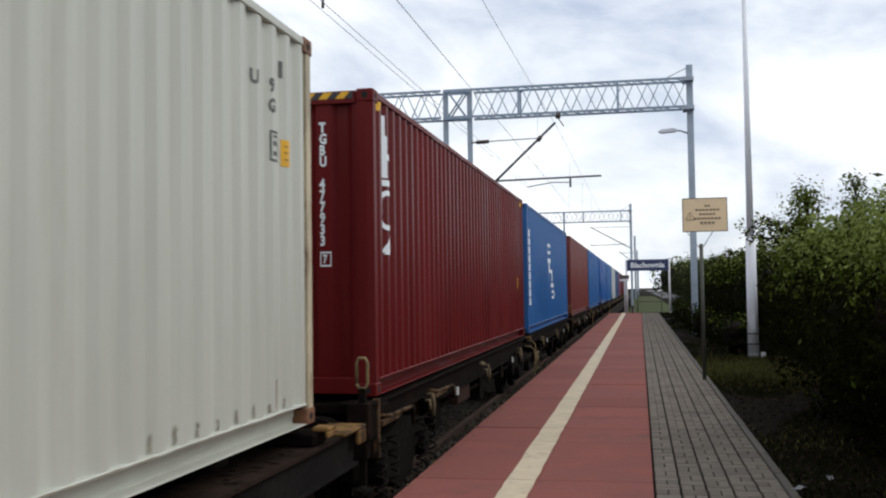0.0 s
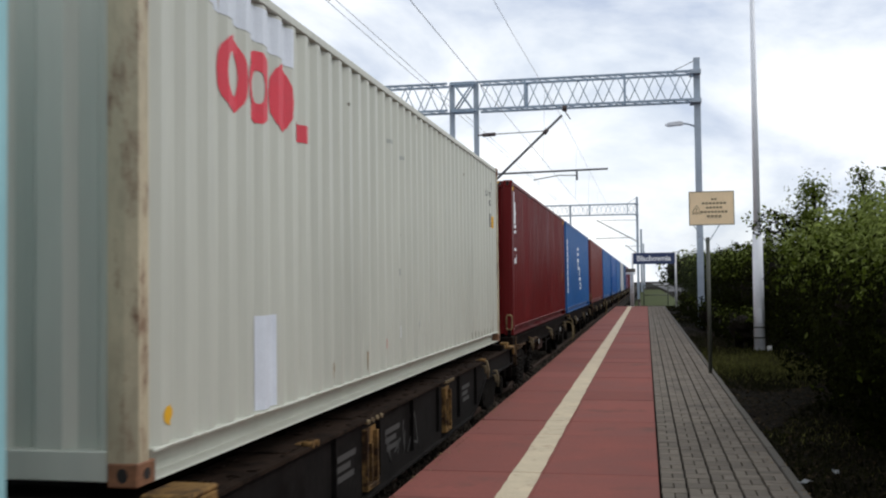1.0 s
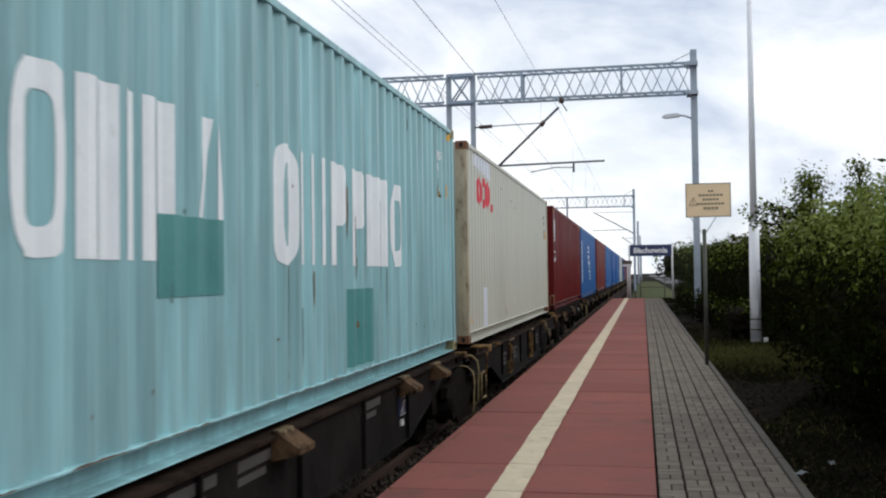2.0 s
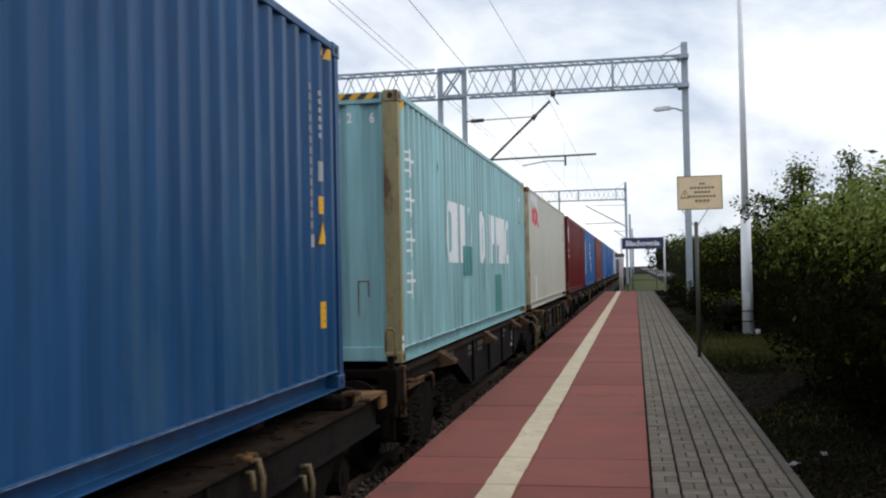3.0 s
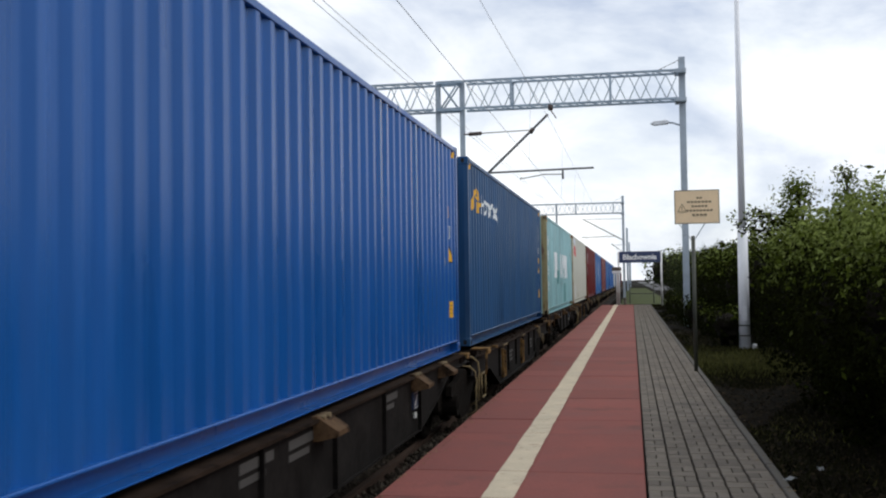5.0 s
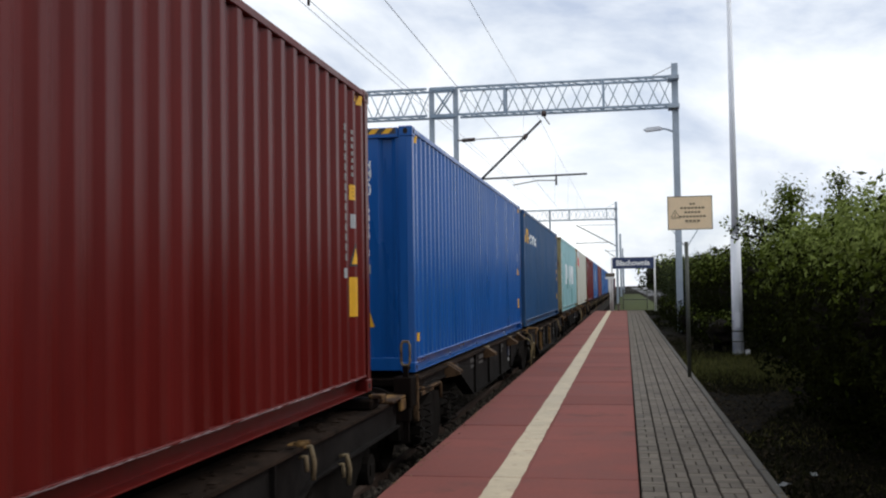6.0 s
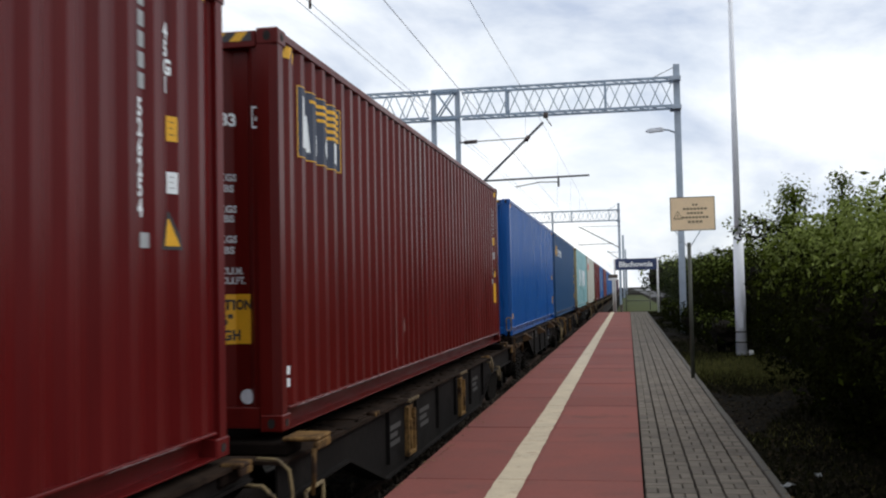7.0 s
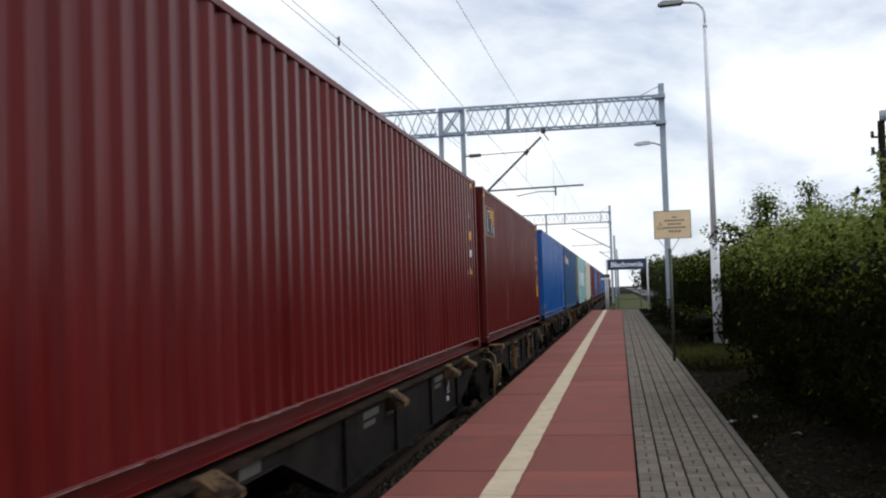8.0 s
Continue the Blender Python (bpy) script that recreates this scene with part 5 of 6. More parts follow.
def platform():
    p = thing("platform", "railway platform of red concrete slabs with a pale painted safety line and grey pavers", "platform", kind="structure")
    bm = boxes((EDGE_X + 0.06, EDGE_X + 0.22, -12, END_Y, -0.95, -0.082), (EDGE_X + 0.22, PAVE_X + 0.06, -12, END_Y, -0.3, -0.075))
    box(bm, EDGE_X + 0.06, PAVE_X + 0.06, END_Y - 0.15, END_Y + 0.01, -0.9, -0.082)
    part("platform_wall", bm, CONCRETE, p)
    part("joint_bed", boxes((EDGE_X + 0.08, SLAB_X, -12, END_Y - 0.2, -0.074, -0.05)), JOINT, p)
    part("joint_bed", boxes((SLAB_X, PAVE_X, -12, END_Y - 0.2, -0.07, -0.038)), JOINT, p)

    def slab(x0, x1, ln):
        return mesh_of("slab", boxes((x0 + 0.0004, x1 - (0.012 if x1 == SLAB_X else 0.0004), 0.0095, ln - 0.0095, -0.06, 0.0), bevel=0.004), RED_SLAB)
    seam = LINE_B + 0.02
    kinds = {}

    def column(x0, x1, joints):
        for a, b in zip(joints, joints[1:]):
            k = (x0, round(b - a, 2))
            if k not in kinds:
                kinds[k] = slab(x0, x1, k[1])
            ob = part("slab", kinds[k], None, p)
            ob.location = (0, a, (hash_noise(a + x0 * 7) - 0.5) * 0.006)

    def run(start, lens):
        out = [start]
        i = 0
        while out[-1] < END_Y - 0.5:
            out.append(round(out[-1] + lens[i % len(lens)], 3))
            i += 1
        out[-1] = END_Y
        return out
    first = 8.44 - 6 * 3.18
    right, left = run(first, (2.12, 1.06)), run(first, (2.12, 1.06))
    column(EDGE_X, seam, left)
    column(seam, SLAB_X, right)
    for a, b in zip(left, left[1:]):
        bm = bmesh.new()
        n = 7
        ys = np.linspace(a + 0.006, b - 0.006, n)
        l0 = [bm.verts.new((LINE_A + 0.012 * (hash_noise(y * 3.1) - 0.5), y, 0.0045)) for y in ys]
        l1 = [bm.verts.new((LINE_B + 0.012 * (hash_noise(y * 5.7) - 0.5), y, 0.0045)) for y in ys]
        for i in range(n - 1):
            bm.faces.new((l0[i], l1[i], l1[i + 1], l0[i + 1]))
        part("safety_line", bm, LINE_PAINT, p, "pale worn safety line" if a == left[0] else "")
    kerb = mesh_of("kerb_stone", boxes((PAVE_X + 0.004, PAVE_X + 0.075, 0.005, 0.995, -0.22, 0.006), bevel=0.008), KERB)
    for k in range(int(END_Y + 12)):
        part("kerb_stone", kerb, None, p).location = (0.006 * (hash_noise(k * 1.7) - 0.5), -12 + k, 0.006 * (hash_noise(k) - 0.5))
    # pavers in basket weave: cells of 0.2 m, pairs turned by turns
    def brick(w, d):
        x, y, b = w / 2 - (0.0070 if w > 0.15 else 0.0074), d / 2 - 0.0036, 0.006
        v = [(-x, -y, -0.05), (x, -y, -0.05), (x, y, -0.05), (-x, y, -0.05), (-x, -y, -0.005), (x, -y, -0.005), (x, y, -0.005), (-x, y, -0.005), (-x + b, -y + b, 0), (x - b, -y + b, 0), (x - b, y - b, 0), (-x + b, y - b, 0)]
        f = [(0, 1, 5, 4), (1, 2, 6, 5), (2, 3, 7, 6), (3, 0, 4, 7), (4, 5, 9, 8), (5, 6, 10, 9), (6, 7, 11, 10), (7, 4, 8, 11), (8, 9, 10, 11)]
        return np.array(v), f
    cell = (PAVE_X - SLAB_X) / 5
    across, along = brick(cell, 0.1), brick(cell / 2, 0.2)
    shared = {}
    for nm, (v, f) in (("across", across), ("along", along)):
        me = bpy.data.meshes.new("paver")
        me.from_pydata(v.tolist(), [], f)
        me.materials.append(PAVER)
        shared[nm] = me
    far_v, far_f = [], []
    rnd = random.Random(5)
    for r in range(int((END_Y + 12) / 0.2)):
        y = -12 + 0.2 * r
        for k in range(5):
            x = SLAB_X + cell * (k + 0.5)
            spots = [("across", x, y + 0.05), ("across", x, y + 0.15)] if (r + k) % 2 else [("along", x - cell / 4 + 0.003, y + 0.1), ("along", x + cell / 4 - 0.003, y + 0.1)]
            for nm, px, py in spots:
                dz = rnd.uniform(-0.004, 0.002)
                if 5.9 < py < 11.8:
                    part("paver", shared[nm], None, p).location = (px, py, dz)
                else:
                    v, f = across if nm == "across" else along
                    n0 = len(far_v)
                    far_v += (v + (px, py, dz)).tolist()
                    far_f += [tuple(i + n0 for i in q) for q in f]
    me = bpy.data.meshes.new("pavers")
    me.from_pydata(far_v, [], far_f)
    me.materials.append(PAVER)
    tagged(part("pavers", me, None, p), kind="stuff")


def hash_noise(v):
    q = math.sin(v * 127.1 + 11.7) * 43758.5453
    return q - math.floor(q)


# ---- planting ----
def leaf_mesh(name, pts, normals, size, mats, pale, rnd):
    """Folded leaf blades, four corners each."""
    n = len(pts)
    d = normals + rnd.normal(0, 0.7, (n, 3))
    d /= np.linalg.norm(d, axis=1, keepdims=True) + 1e-9
    a = np.cross(d, rnd.normal(0, 1, (n, 3)))
    a /= np.linalg.norm(a, axis=1, keepdims=True) + 1e-9
    b = np.cross(d, a)
    s = size * rnd.uniform(0.6, 1.35, (n, 1))
    v = np.stack([pts - a * s, pts + b * s * 0.5 - d * s * 0.15, pts + a * s, pts - b * s * 0.5 - d * s * 0.15], 1)
    me = bpy.data.meshes.new(name)
    i = np.arange(n)[:, None] * 4
    tris = np.concatenate([i + [0, 1, 2], i + [0, 2, 3]], 1).reshape(-1, 3)
    me.from_pydata(v.reshape(-1, 3).tolist(), [], tris.tolist())
    for m in mats:
        me.materials.append(m)
    idx = np.repeat(pale.astype(np.int32), 2)
    me.polygons.foreach_set("material_index", idx)
    return me


def lumpy(u, rnd_off):
    """Uneven radius of a crown in the direction u."""
    return np.array([1 + 0.30 * noise.noise(Vector(q) * 1.7 + rnd_off) + 0.16 * noise.noise(Vector(q) * 4.1 + rnd_off) for q in u])


def shrub(x, y, rx, ry, top, seed, count, size, label, name="shrub", bottom=0.0, far=False, pale_share=0.20, group="hedge shrubs", lit_crown=1.0):
    rnd = np.random.RandomState(seed)
    e = thing(name, label, "shrub" if name == "shrub" else "tree", (x, y, -0.04), group)
    off = Vector((seed * 1.7, seed * 0.6, 2.0))
    h = (top - bottom) / 2
    cz = bottom + h
    u = rnd.normal(0, 1, (count, 3))
    u /= np.linalg.norm(u, axis=1, keepdims=True)
    keep = u[:, 2] > -0.96
    u = u[keep]
    # boxier than a ball: stretch towards the sides
    uu = np.sign(u) * np.abs(u) ** 0.72
    uu /= np.linalg.norm(uu, axis=1, keepdims=True) ** 0.35
    # full to the ground below its middle
    lowest = u[:, 2] < 0
    flat = np.hypot(uu[:, 0], uu[:, 1])
    uu[lowest, :2] *= (np.clip(flat, 0.72, 9) / np.maximum(flat, 0.05))[lowest, None]
    # leaves gather in clumps, with dark gaps between them
    clump = np.array([noise.noise(Vector((q[0] * rx, q[1] * ry, q[2] * h)) * (1.1 if far else 3.2) + off) for q in uu])
    ok = rnd.rand(len(u)) < np.clip(0.62 + 1.9 * clump, 0.10, 1)
    u, uu, clump = u[ok], uu[ok], clump[ok]
    rad = (np.minimum(lumpy(u, off), 1.14) + 0.12 * np.clip(clump, -1, 0.35)) * (1 - 0.30 * rnd.rand(len(u)) ** 2.0)
    p = uu * rad[:, None] * (rx, ry, h) + (0, 0, cz)
    # shoots that stand out of the crown
    k = max(6, count // 260)
    ext_p, ext_n, stems = [], [], []
    for _ in range(k):
        j = rnd.randint(len(p))
        if u[j, 2] < -0.1:
            continue
        dirn = u[j] * (0.7, 0.7, 0.8) + (0, 0, 0.5)
        ln = rnd.uniform(0.10, 0.30) * (1.6 if far else 1)
        m = rnd.randint(14, 30)
        tt = rnd.rand(m, 1)
        ext_p.append(p[j] + dirn * tt * ln + rnd.normal(0, 0.05, (m, 3)))
        ext_n.append(np.repeat(dirn[None], m, 0))
    if ext_p:
        p = np.concatenate([p] + ext_p)
        u = np.concatenate([u] + ext_n)
    p[:, 2] = np.maximum(p[:, 2], 0.05)
    # mid and pale leaves towards the crown paint its lit top in colour
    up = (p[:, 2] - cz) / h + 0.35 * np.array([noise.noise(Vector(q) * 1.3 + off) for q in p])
    pale = np.where(rnd.rand(len(p)) < pale_share * np.clip(-1.0 + 4.2 * up, 0.004, 5), 2, np.where(rnd.rand(len(p)) < np.clip(-0.12 + 1.5 * up, 0.012, 0.8) * lit_crown, 1, 0))
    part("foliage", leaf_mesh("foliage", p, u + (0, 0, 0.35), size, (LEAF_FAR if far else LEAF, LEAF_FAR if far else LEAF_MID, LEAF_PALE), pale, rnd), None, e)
    # solid ball in bark colour, added to keep the gaps between leaves dark
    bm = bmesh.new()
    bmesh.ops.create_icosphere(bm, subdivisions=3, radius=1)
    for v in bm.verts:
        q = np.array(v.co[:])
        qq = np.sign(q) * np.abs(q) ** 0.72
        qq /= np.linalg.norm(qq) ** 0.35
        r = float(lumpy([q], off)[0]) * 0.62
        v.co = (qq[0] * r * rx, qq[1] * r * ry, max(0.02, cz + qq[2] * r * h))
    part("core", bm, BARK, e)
    for j in range(6):
        bm = bmesh.new()
        a = 2 * math.pi * j / 6 + rnd.rand()
        tip = Vector((math.cos(a) * rx * 0.7, math.sin(a) * ry * 0.7, cz + h * 0.5))
        foot = Vector((math.cos(a) * 0.15, math.sin(a) * 0.15, -0.1))
        tube(bm, [foot, foot.lerp(tip, 0.5) + Vector((0, 0, 0.2)), tip], 0.045, 6, 0.012)
        part("stem", bm, BARK, e)
    return e


def young_tree(x, y, top, rx, seed, count, label):
    """A slim tree with a trunk, limbs and a loose crown of clumps."""
    rnd = np.random.RandomState(seed)
    e = thing("tree", label, "tree", (x, y, -0.05), "young trees behind the hedge")
    bm = bmesh.new()
    tube(bm, [(0, 0, -0.1), (0.05, 0, top * 0.4), (-0.04, 0.05, top * 0.75), (0.02, 0, top)], 0.08, 8, 0.015)
    pts, nrm = [], []
    for j in range(22):
        z = top * (0.42 + 0.58 * rnd.rand() ** 0.8)
        a = rnd.rand() * 6.28
        r = rx * (1.15 - 0.75 * (z / top - 0.42) / 0.58) * rnd.uniform(0.5, 1)
        tip = np.array((math.cos(a) * r, math.sin(a) * r, z + 0.2))
        tube(bm, [(0, 0, z - 0.35), tuple(tip * (0.5, 0.5, 1) - (0, 0, 0.12)), tuple(tip)], 0.02, 5, 0.006)
        m = count // 22
        q = rnd.normal(0, 1, (m, 3))
        pts.append(tip + q * (0.34, 0.34, 0.30) * rx)
        nrm.append(q)
    part("trunk", bm, BARK, e)
    p, u = np.concatenate(pts), np.concatenate(nrm)
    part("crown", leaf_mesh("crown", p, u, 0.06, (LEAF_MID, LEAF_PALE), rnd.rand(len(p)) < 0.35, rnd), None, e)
    return e


def planting():
    dense = "dense dark green leafy shrub in the overgrown hedge beside the platform"
    rnd = random.Random(8)
    # front row of the hedge, near to far: y, x, half depth, half length, top
    rows = [(5.5, 3.75, 1.55, 1.5, 2.55), (8.2, 3.55, 1.5, 1.5, 2.52), (10.6, 3.6, 1.6, 1.5, 2.5), (13.0, 3.7, 1.6, 1.55, 2.65), (15.6, 3.9, 1.55, 1.6, 2.8),
            (18.3, 4.3, 1.5, 1.6, 2.8), (21.2, 4.5, 1.5, 1.7, 2.85), (24.3, 4.45, 1.5, 1.8, 2.75), (27.6, 4.0, 1.5, 1.9, 2.85), (31.0, 3.75, 1.5, 1.9, 2.85),
            (34.5, 3.7, 1.5, 2.0, 2.8), (38.5, 3.5, 1.4, 2.2, 2.8), (42.5, 3.3, 1.4, 2.2, 2.8), (47, 3.3, 1.4, 2.4, 2.9), (52, 3.4, 1.5, 2.6, 3.0), (57, 3.5, 1.5, 2.6, 3.1), (62, 3.5, 1.5, 2.6, 3.1)]
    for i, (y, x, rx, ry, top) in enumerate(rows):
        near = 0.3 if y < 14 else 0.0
        shrub(x - near * 0.6, y, rx + near * 0.5, ry, top, 10 + i, 34000 if y < 23 else 12000, 0.036 if y < 23 else 0.055, dense, far=y > 40, pale_share=0.30 if y < 23 else 0.08, lit_crown=1.0 if y < 23 else 0.55)
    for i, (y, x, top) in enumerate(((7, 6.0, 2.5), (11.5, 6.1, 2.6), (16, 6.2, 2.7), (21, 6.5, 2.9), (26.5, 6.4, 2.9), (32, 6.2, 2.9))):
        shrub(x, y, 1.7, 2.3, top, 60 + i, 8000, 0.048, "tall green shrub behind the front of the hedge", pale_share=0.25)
    # low growth round the mast and along the verge
    for i, (y, x, rx, ry, top) in enumerate(((34.6, 2.05, 0.5, 1.4, 1.0), (29.5, 2.35, 0.5, 1.3, 0.9), (39, 2.1, 0.6, 1.6, 1.1), (44.5, 2.1, 0.6, 1.8, 1.0), (50.5, 2.2, 0.6, 2.2, 1.1), (57.5, 2.3, 0.6, 2.4, 1.0))):
        shrub(x, y, rx, ry, top, 80 + i, 1600, 0.05, "low dark green bush on the grass verge", group="low bushes on the verge", pale_share=0.02, lit_crown=0.25)
    shrub(2.25, 25.0, 0.45, 0.7, 1.0, 90, 900, 0.05, "small pale bush beside the lamp post", group="low bushes on the verge", pale_share=0.06, lit_crown=0.5)
    young_tree(4.95, 31.0, 4.45, 0.7, 101, 2800, "young leafy tree standing out above the hedge")
    young_tree(6.4, 31.5, 4.7, 0.45, 102, 1100, "slim young tree standing out above the hedge")
    young_tree(6.4, 29.0, 3.6, 0.8, 103, 1200, "young leafy tree standing out above the hedge")
    young_tree(5.2, 15.5, 3.0, 0.4, 104, 700, "light green young tree at the back of the hedge")
    # far hedgerow and woods
    for i in range(14):
        y = 70 + i * 9
        shrub(6.0 + 0.022 * y + rnd.uniform(-0.4, 0.4), y, 1.9, 4.6, rnd.uniform(2.6, 3.6), 120 + i, 1500, 0.14, "green bush in the far hedgerow", far=True, group="far hedgerow")
    for i in range(10):
        y = 210 + i * 14
        shrub(8 + i * 2.2, y, 6, 8, rnd.uniform(6, 9), 150 + i, 1100, 0.45, "dark tree clump on the horizon", "tree", far=True, group="trees on the horizon")


def overhanging_branch():
    """A leafy branch of the hedge that reaches past the lamp post."""
    e = thing("branch", "leafy branch of the hedge reaching past the lamp post", "branch", (0, 0, 0))
    rnd = np.random.RandomState(31)
    bm = bmesh.new()
    limbs = [[(4.4, 22.6, 2.2), (3.4, 22.7, 2.72), (2.75, 22.8, 2.86), (2.2, 22.9, 2.92)], [(3.6, 22.7, 2.62), (3.0, 22.5, 2.62), (2.4, 22.4, 2.66)], [(3.2, 22.7, 2.75), (2.9, 22.8, 3.0), (2.6, 22.8, 3.08)]]
    pts = []
    for l in limbs:
        tube(bm, l, 0.02, 5, 0.005)
        for a, b in zip(l, l[1:]):
            q = rnd.rand(80, 1)
            pts.append(np.array(a) * (1 - q) + np.array(b) * q + rnd.normal(0, 0.085, (80, 3)))
    part("twig", bm, BARK, e)
    p = np.concatenate(pts)
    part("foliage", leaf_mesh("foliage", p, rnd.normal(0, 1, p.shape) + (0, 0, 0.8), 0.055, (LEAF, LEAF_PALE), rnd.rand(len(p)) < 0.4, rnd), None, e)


def lawn():
    bm = bmesh.new()
    xs, ys = np.linspace(-1.1, 3.1, 8), np.linspace(END_Y + 1.2, 190, 40)
    grid = [[bm.verts.new((x, y, 0.0 + 0.03 * noise.noise((x, y * 0.2, 7)) + (-0.2 if x in (xs[0], xs[-1]) else 0.0))) for x in xs] for y in ys]
    for r0, r1 in zip(grid, grid[1:]):
        for j in range(len(xs) - 1):
            bm.faces.new((r0[j], r0[j + 1], r1[j + 1], r1[j])).smooth = True
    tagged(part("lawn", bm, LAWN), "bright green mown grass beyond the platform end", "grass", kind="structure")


def debris():
    rnd = np.random.RandomState(77)
    n = 420
    y = rnd.uniform(5, 34, n)
    x = np.where(rnd.rand(n) < 0.55, EDGE_X + np.abs(rnd.normal(0, 0.06, n)) + 0.01, PAVE_X + rnd.normal(0.0, 0.12, n))
    z = np.where(x > PAVE_X + 0.07, -0.03, 0.008)
    s, a = rnd.uniform(0.008, 0.024, n), rnd.uniform(0, 6.28, n)
    c, d = np.stack([np.cos(a) * s, np.sin(a) * s], 1), np.stack([-np.sin(a) * s, np.cos(a) * s], 1) * 0.6
    p = np.stack([x, y], 1)
    z4 = np.stack([z, z + 0.006, z + 0.001, z + 0.005], 1)
    v = np.concatenate([np.stack([p - c, p - d, p + c, p + d], 1), z4[:, :, None]], 2)
    me = bpy.data.meshes.new("fallen_leaves")
    me.from_pydata(v.reshape(-1, 3).tolist(), [], np.arange(n * 4).reshape(-1, 4).tolist())
    me.materials.append(material("dry_leaf", (0.16, 0.11, 0.05), 0.9, vary=0.3, island=0.5))
    tagged(new("fallen_leaves", me), "scattered dry leaves and grit on the platform edges", "debris", kind="stuff")
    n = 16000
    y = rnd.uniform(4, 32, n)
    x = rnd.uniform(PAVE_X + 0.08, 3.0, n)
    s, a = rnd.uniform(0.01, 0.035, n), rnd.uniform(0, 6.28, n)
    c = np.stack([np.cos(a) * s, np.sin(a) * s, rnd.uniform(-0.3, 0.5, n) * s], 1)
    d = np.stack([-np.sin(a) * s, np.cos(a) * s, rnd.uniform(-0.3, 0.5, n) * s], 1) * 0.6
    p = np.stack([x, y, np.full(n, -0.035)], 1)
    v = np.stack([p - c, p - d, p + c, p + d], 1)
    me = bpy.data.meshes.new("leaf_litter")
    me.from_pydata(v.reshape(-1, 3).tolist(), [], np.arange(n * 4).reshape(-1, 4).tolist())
    # litter darkened with the ground; part of the verge's shade is in this colour
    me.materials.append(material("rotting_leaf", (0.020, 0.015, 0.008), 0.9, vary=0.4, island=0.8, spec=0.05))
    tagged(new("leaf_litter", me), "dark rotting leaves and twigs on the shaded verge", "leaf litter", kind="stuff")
    for i, (x, y, w) in enumerate(((1.21, 8.35, 0.055), (1.55, 9.0, 0.04), (1.8, 7.6, 0.05))):
        bm = bmesh.new()
        g = [[bm.verts.new((u * w, q * w * 0.6, 0.012 * math.sin(3 * u + i) + 0.01 * q * q)) for u in (-1, -0.3, 0.4, 1)] for q in (-1, 0, 1)]
        for r0, r1 in zip(g, g[1:]):
            for j in range(3):
                bm.faces.new((r0[j], r0[j + 1], r1[j + 1], r1[j]))
        bmesh.ops.solidify(bm, geom=bm.faces[:], thickness=0.003)
        ob = tagged(part("paper_scrap", bm, DECAL_GREY), "small crumpled pale paper scrap on the verge", "litter", "paper scraps")
        ob.location, ob.rotation_euler = (x, y, 0.0 if x < 1.3 else -0.03), (0, 0, 0.6 + i)


def grass_tufts():
    rnd = np.random.RandomState(9)
    n = 60000
    y = np.concatenate([rnd.uniform(5, 30, n // 2), rnd.uniform(14, 66, n // 4), rnd.uniform(5, 20, n - n // 2 - n // 4)])
    x = np.where(y < 66, rnd.uniform(1.2, 3.2, n), rnd.uniform(-0.9, 3.6, n))
    lawn = np.array([noise.noise((a * 0.6, b * 0.25, 3)) for a, b in zip(x, y)])
    ok = (lawn > -0.12) | (y > 60) | ((y > 17) & (y < 25))
    x, y = x[ok], y[ok]
    n = len(x)
    h, w = rnd.uniform(0.02, 0.09, n) * np.where((y > 17) & (y < 25), 1.5, 1), rnd.uniform(0.006, 0.012, n) * np.where(y > 40, 3.0, 1)
    a = rnd.uniform(0, 6.28, n)
    lean = rnd.normal(0, 0.04, (n, 2))
    z = np.full(n, -0.07)
    v = np.stack([np.stack([x - np.cos(a) * w, y - np.sin(a) * w, z], 1), np.stack([x + np.cos(a) * w, y + np.sin(a) * w, z], 1), np.stack([x + lean[:, 0], y + lean[:, 1], z + h], 1)], 1)
    me = bpy.data.meshes.new("grass")
    me.from_pydata(v.reshape(-1, 3).tolist(), [], np.arange(n * 3).reshape(-1, 3).tolist())
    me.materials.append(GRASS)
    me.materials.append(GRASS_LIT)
    # greener patch by the lamp post, with its brighter light painted in
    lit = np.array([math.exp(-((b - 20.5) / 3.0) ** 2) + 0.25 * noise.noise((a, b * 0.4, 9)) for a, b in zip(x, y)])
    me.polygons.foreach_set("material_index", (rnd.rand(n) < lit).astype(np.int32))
    tagged(new("grass", me), "short uneven grass on the verge and beyond the platform", "grass", kind="stuff")


# ---- overhead line ----
def strut(bm, a, b, w=0.05):
    tube(bm, [a, b], w / 2, 4)


def lattice_beam(x0, x1, y, z0, z1, panel, parent, label=""):
    """A box girder of angle iron: four chords, zigzag on its faces."""
    yw = 0.32
    bm = bmesh.new()
    for yy in (y - yw, y + yw):
        for zz in (z0, z1):
            part("chord", boxes((x0, x1, yy - 0.036, yy + 0.036, zz - 0.036, zz + 0.036)), LATTICE, parent, label)
    n = max(2, round((x1 - x0) / panel))
    for i in range(n):
        a, b = x0 + (x1 - x0) * i / n, x0 + (x1 - x0) * (i + 1) / n
        for yy, flip in ((y - yw, i % 2), (y + yw, 1 - i % 2)):
            strut(bm, (a, yy, z1 if flip else z0), (b, yy, z0 if flip else z1), 0.042)
        for zz in (z0, z1):
            strut(bm, (a, y - yw, zz), (b, y + yw, zz), 0.04)
    tagged(part("lacing", bm, LATTICE, parent), kind="stuff")


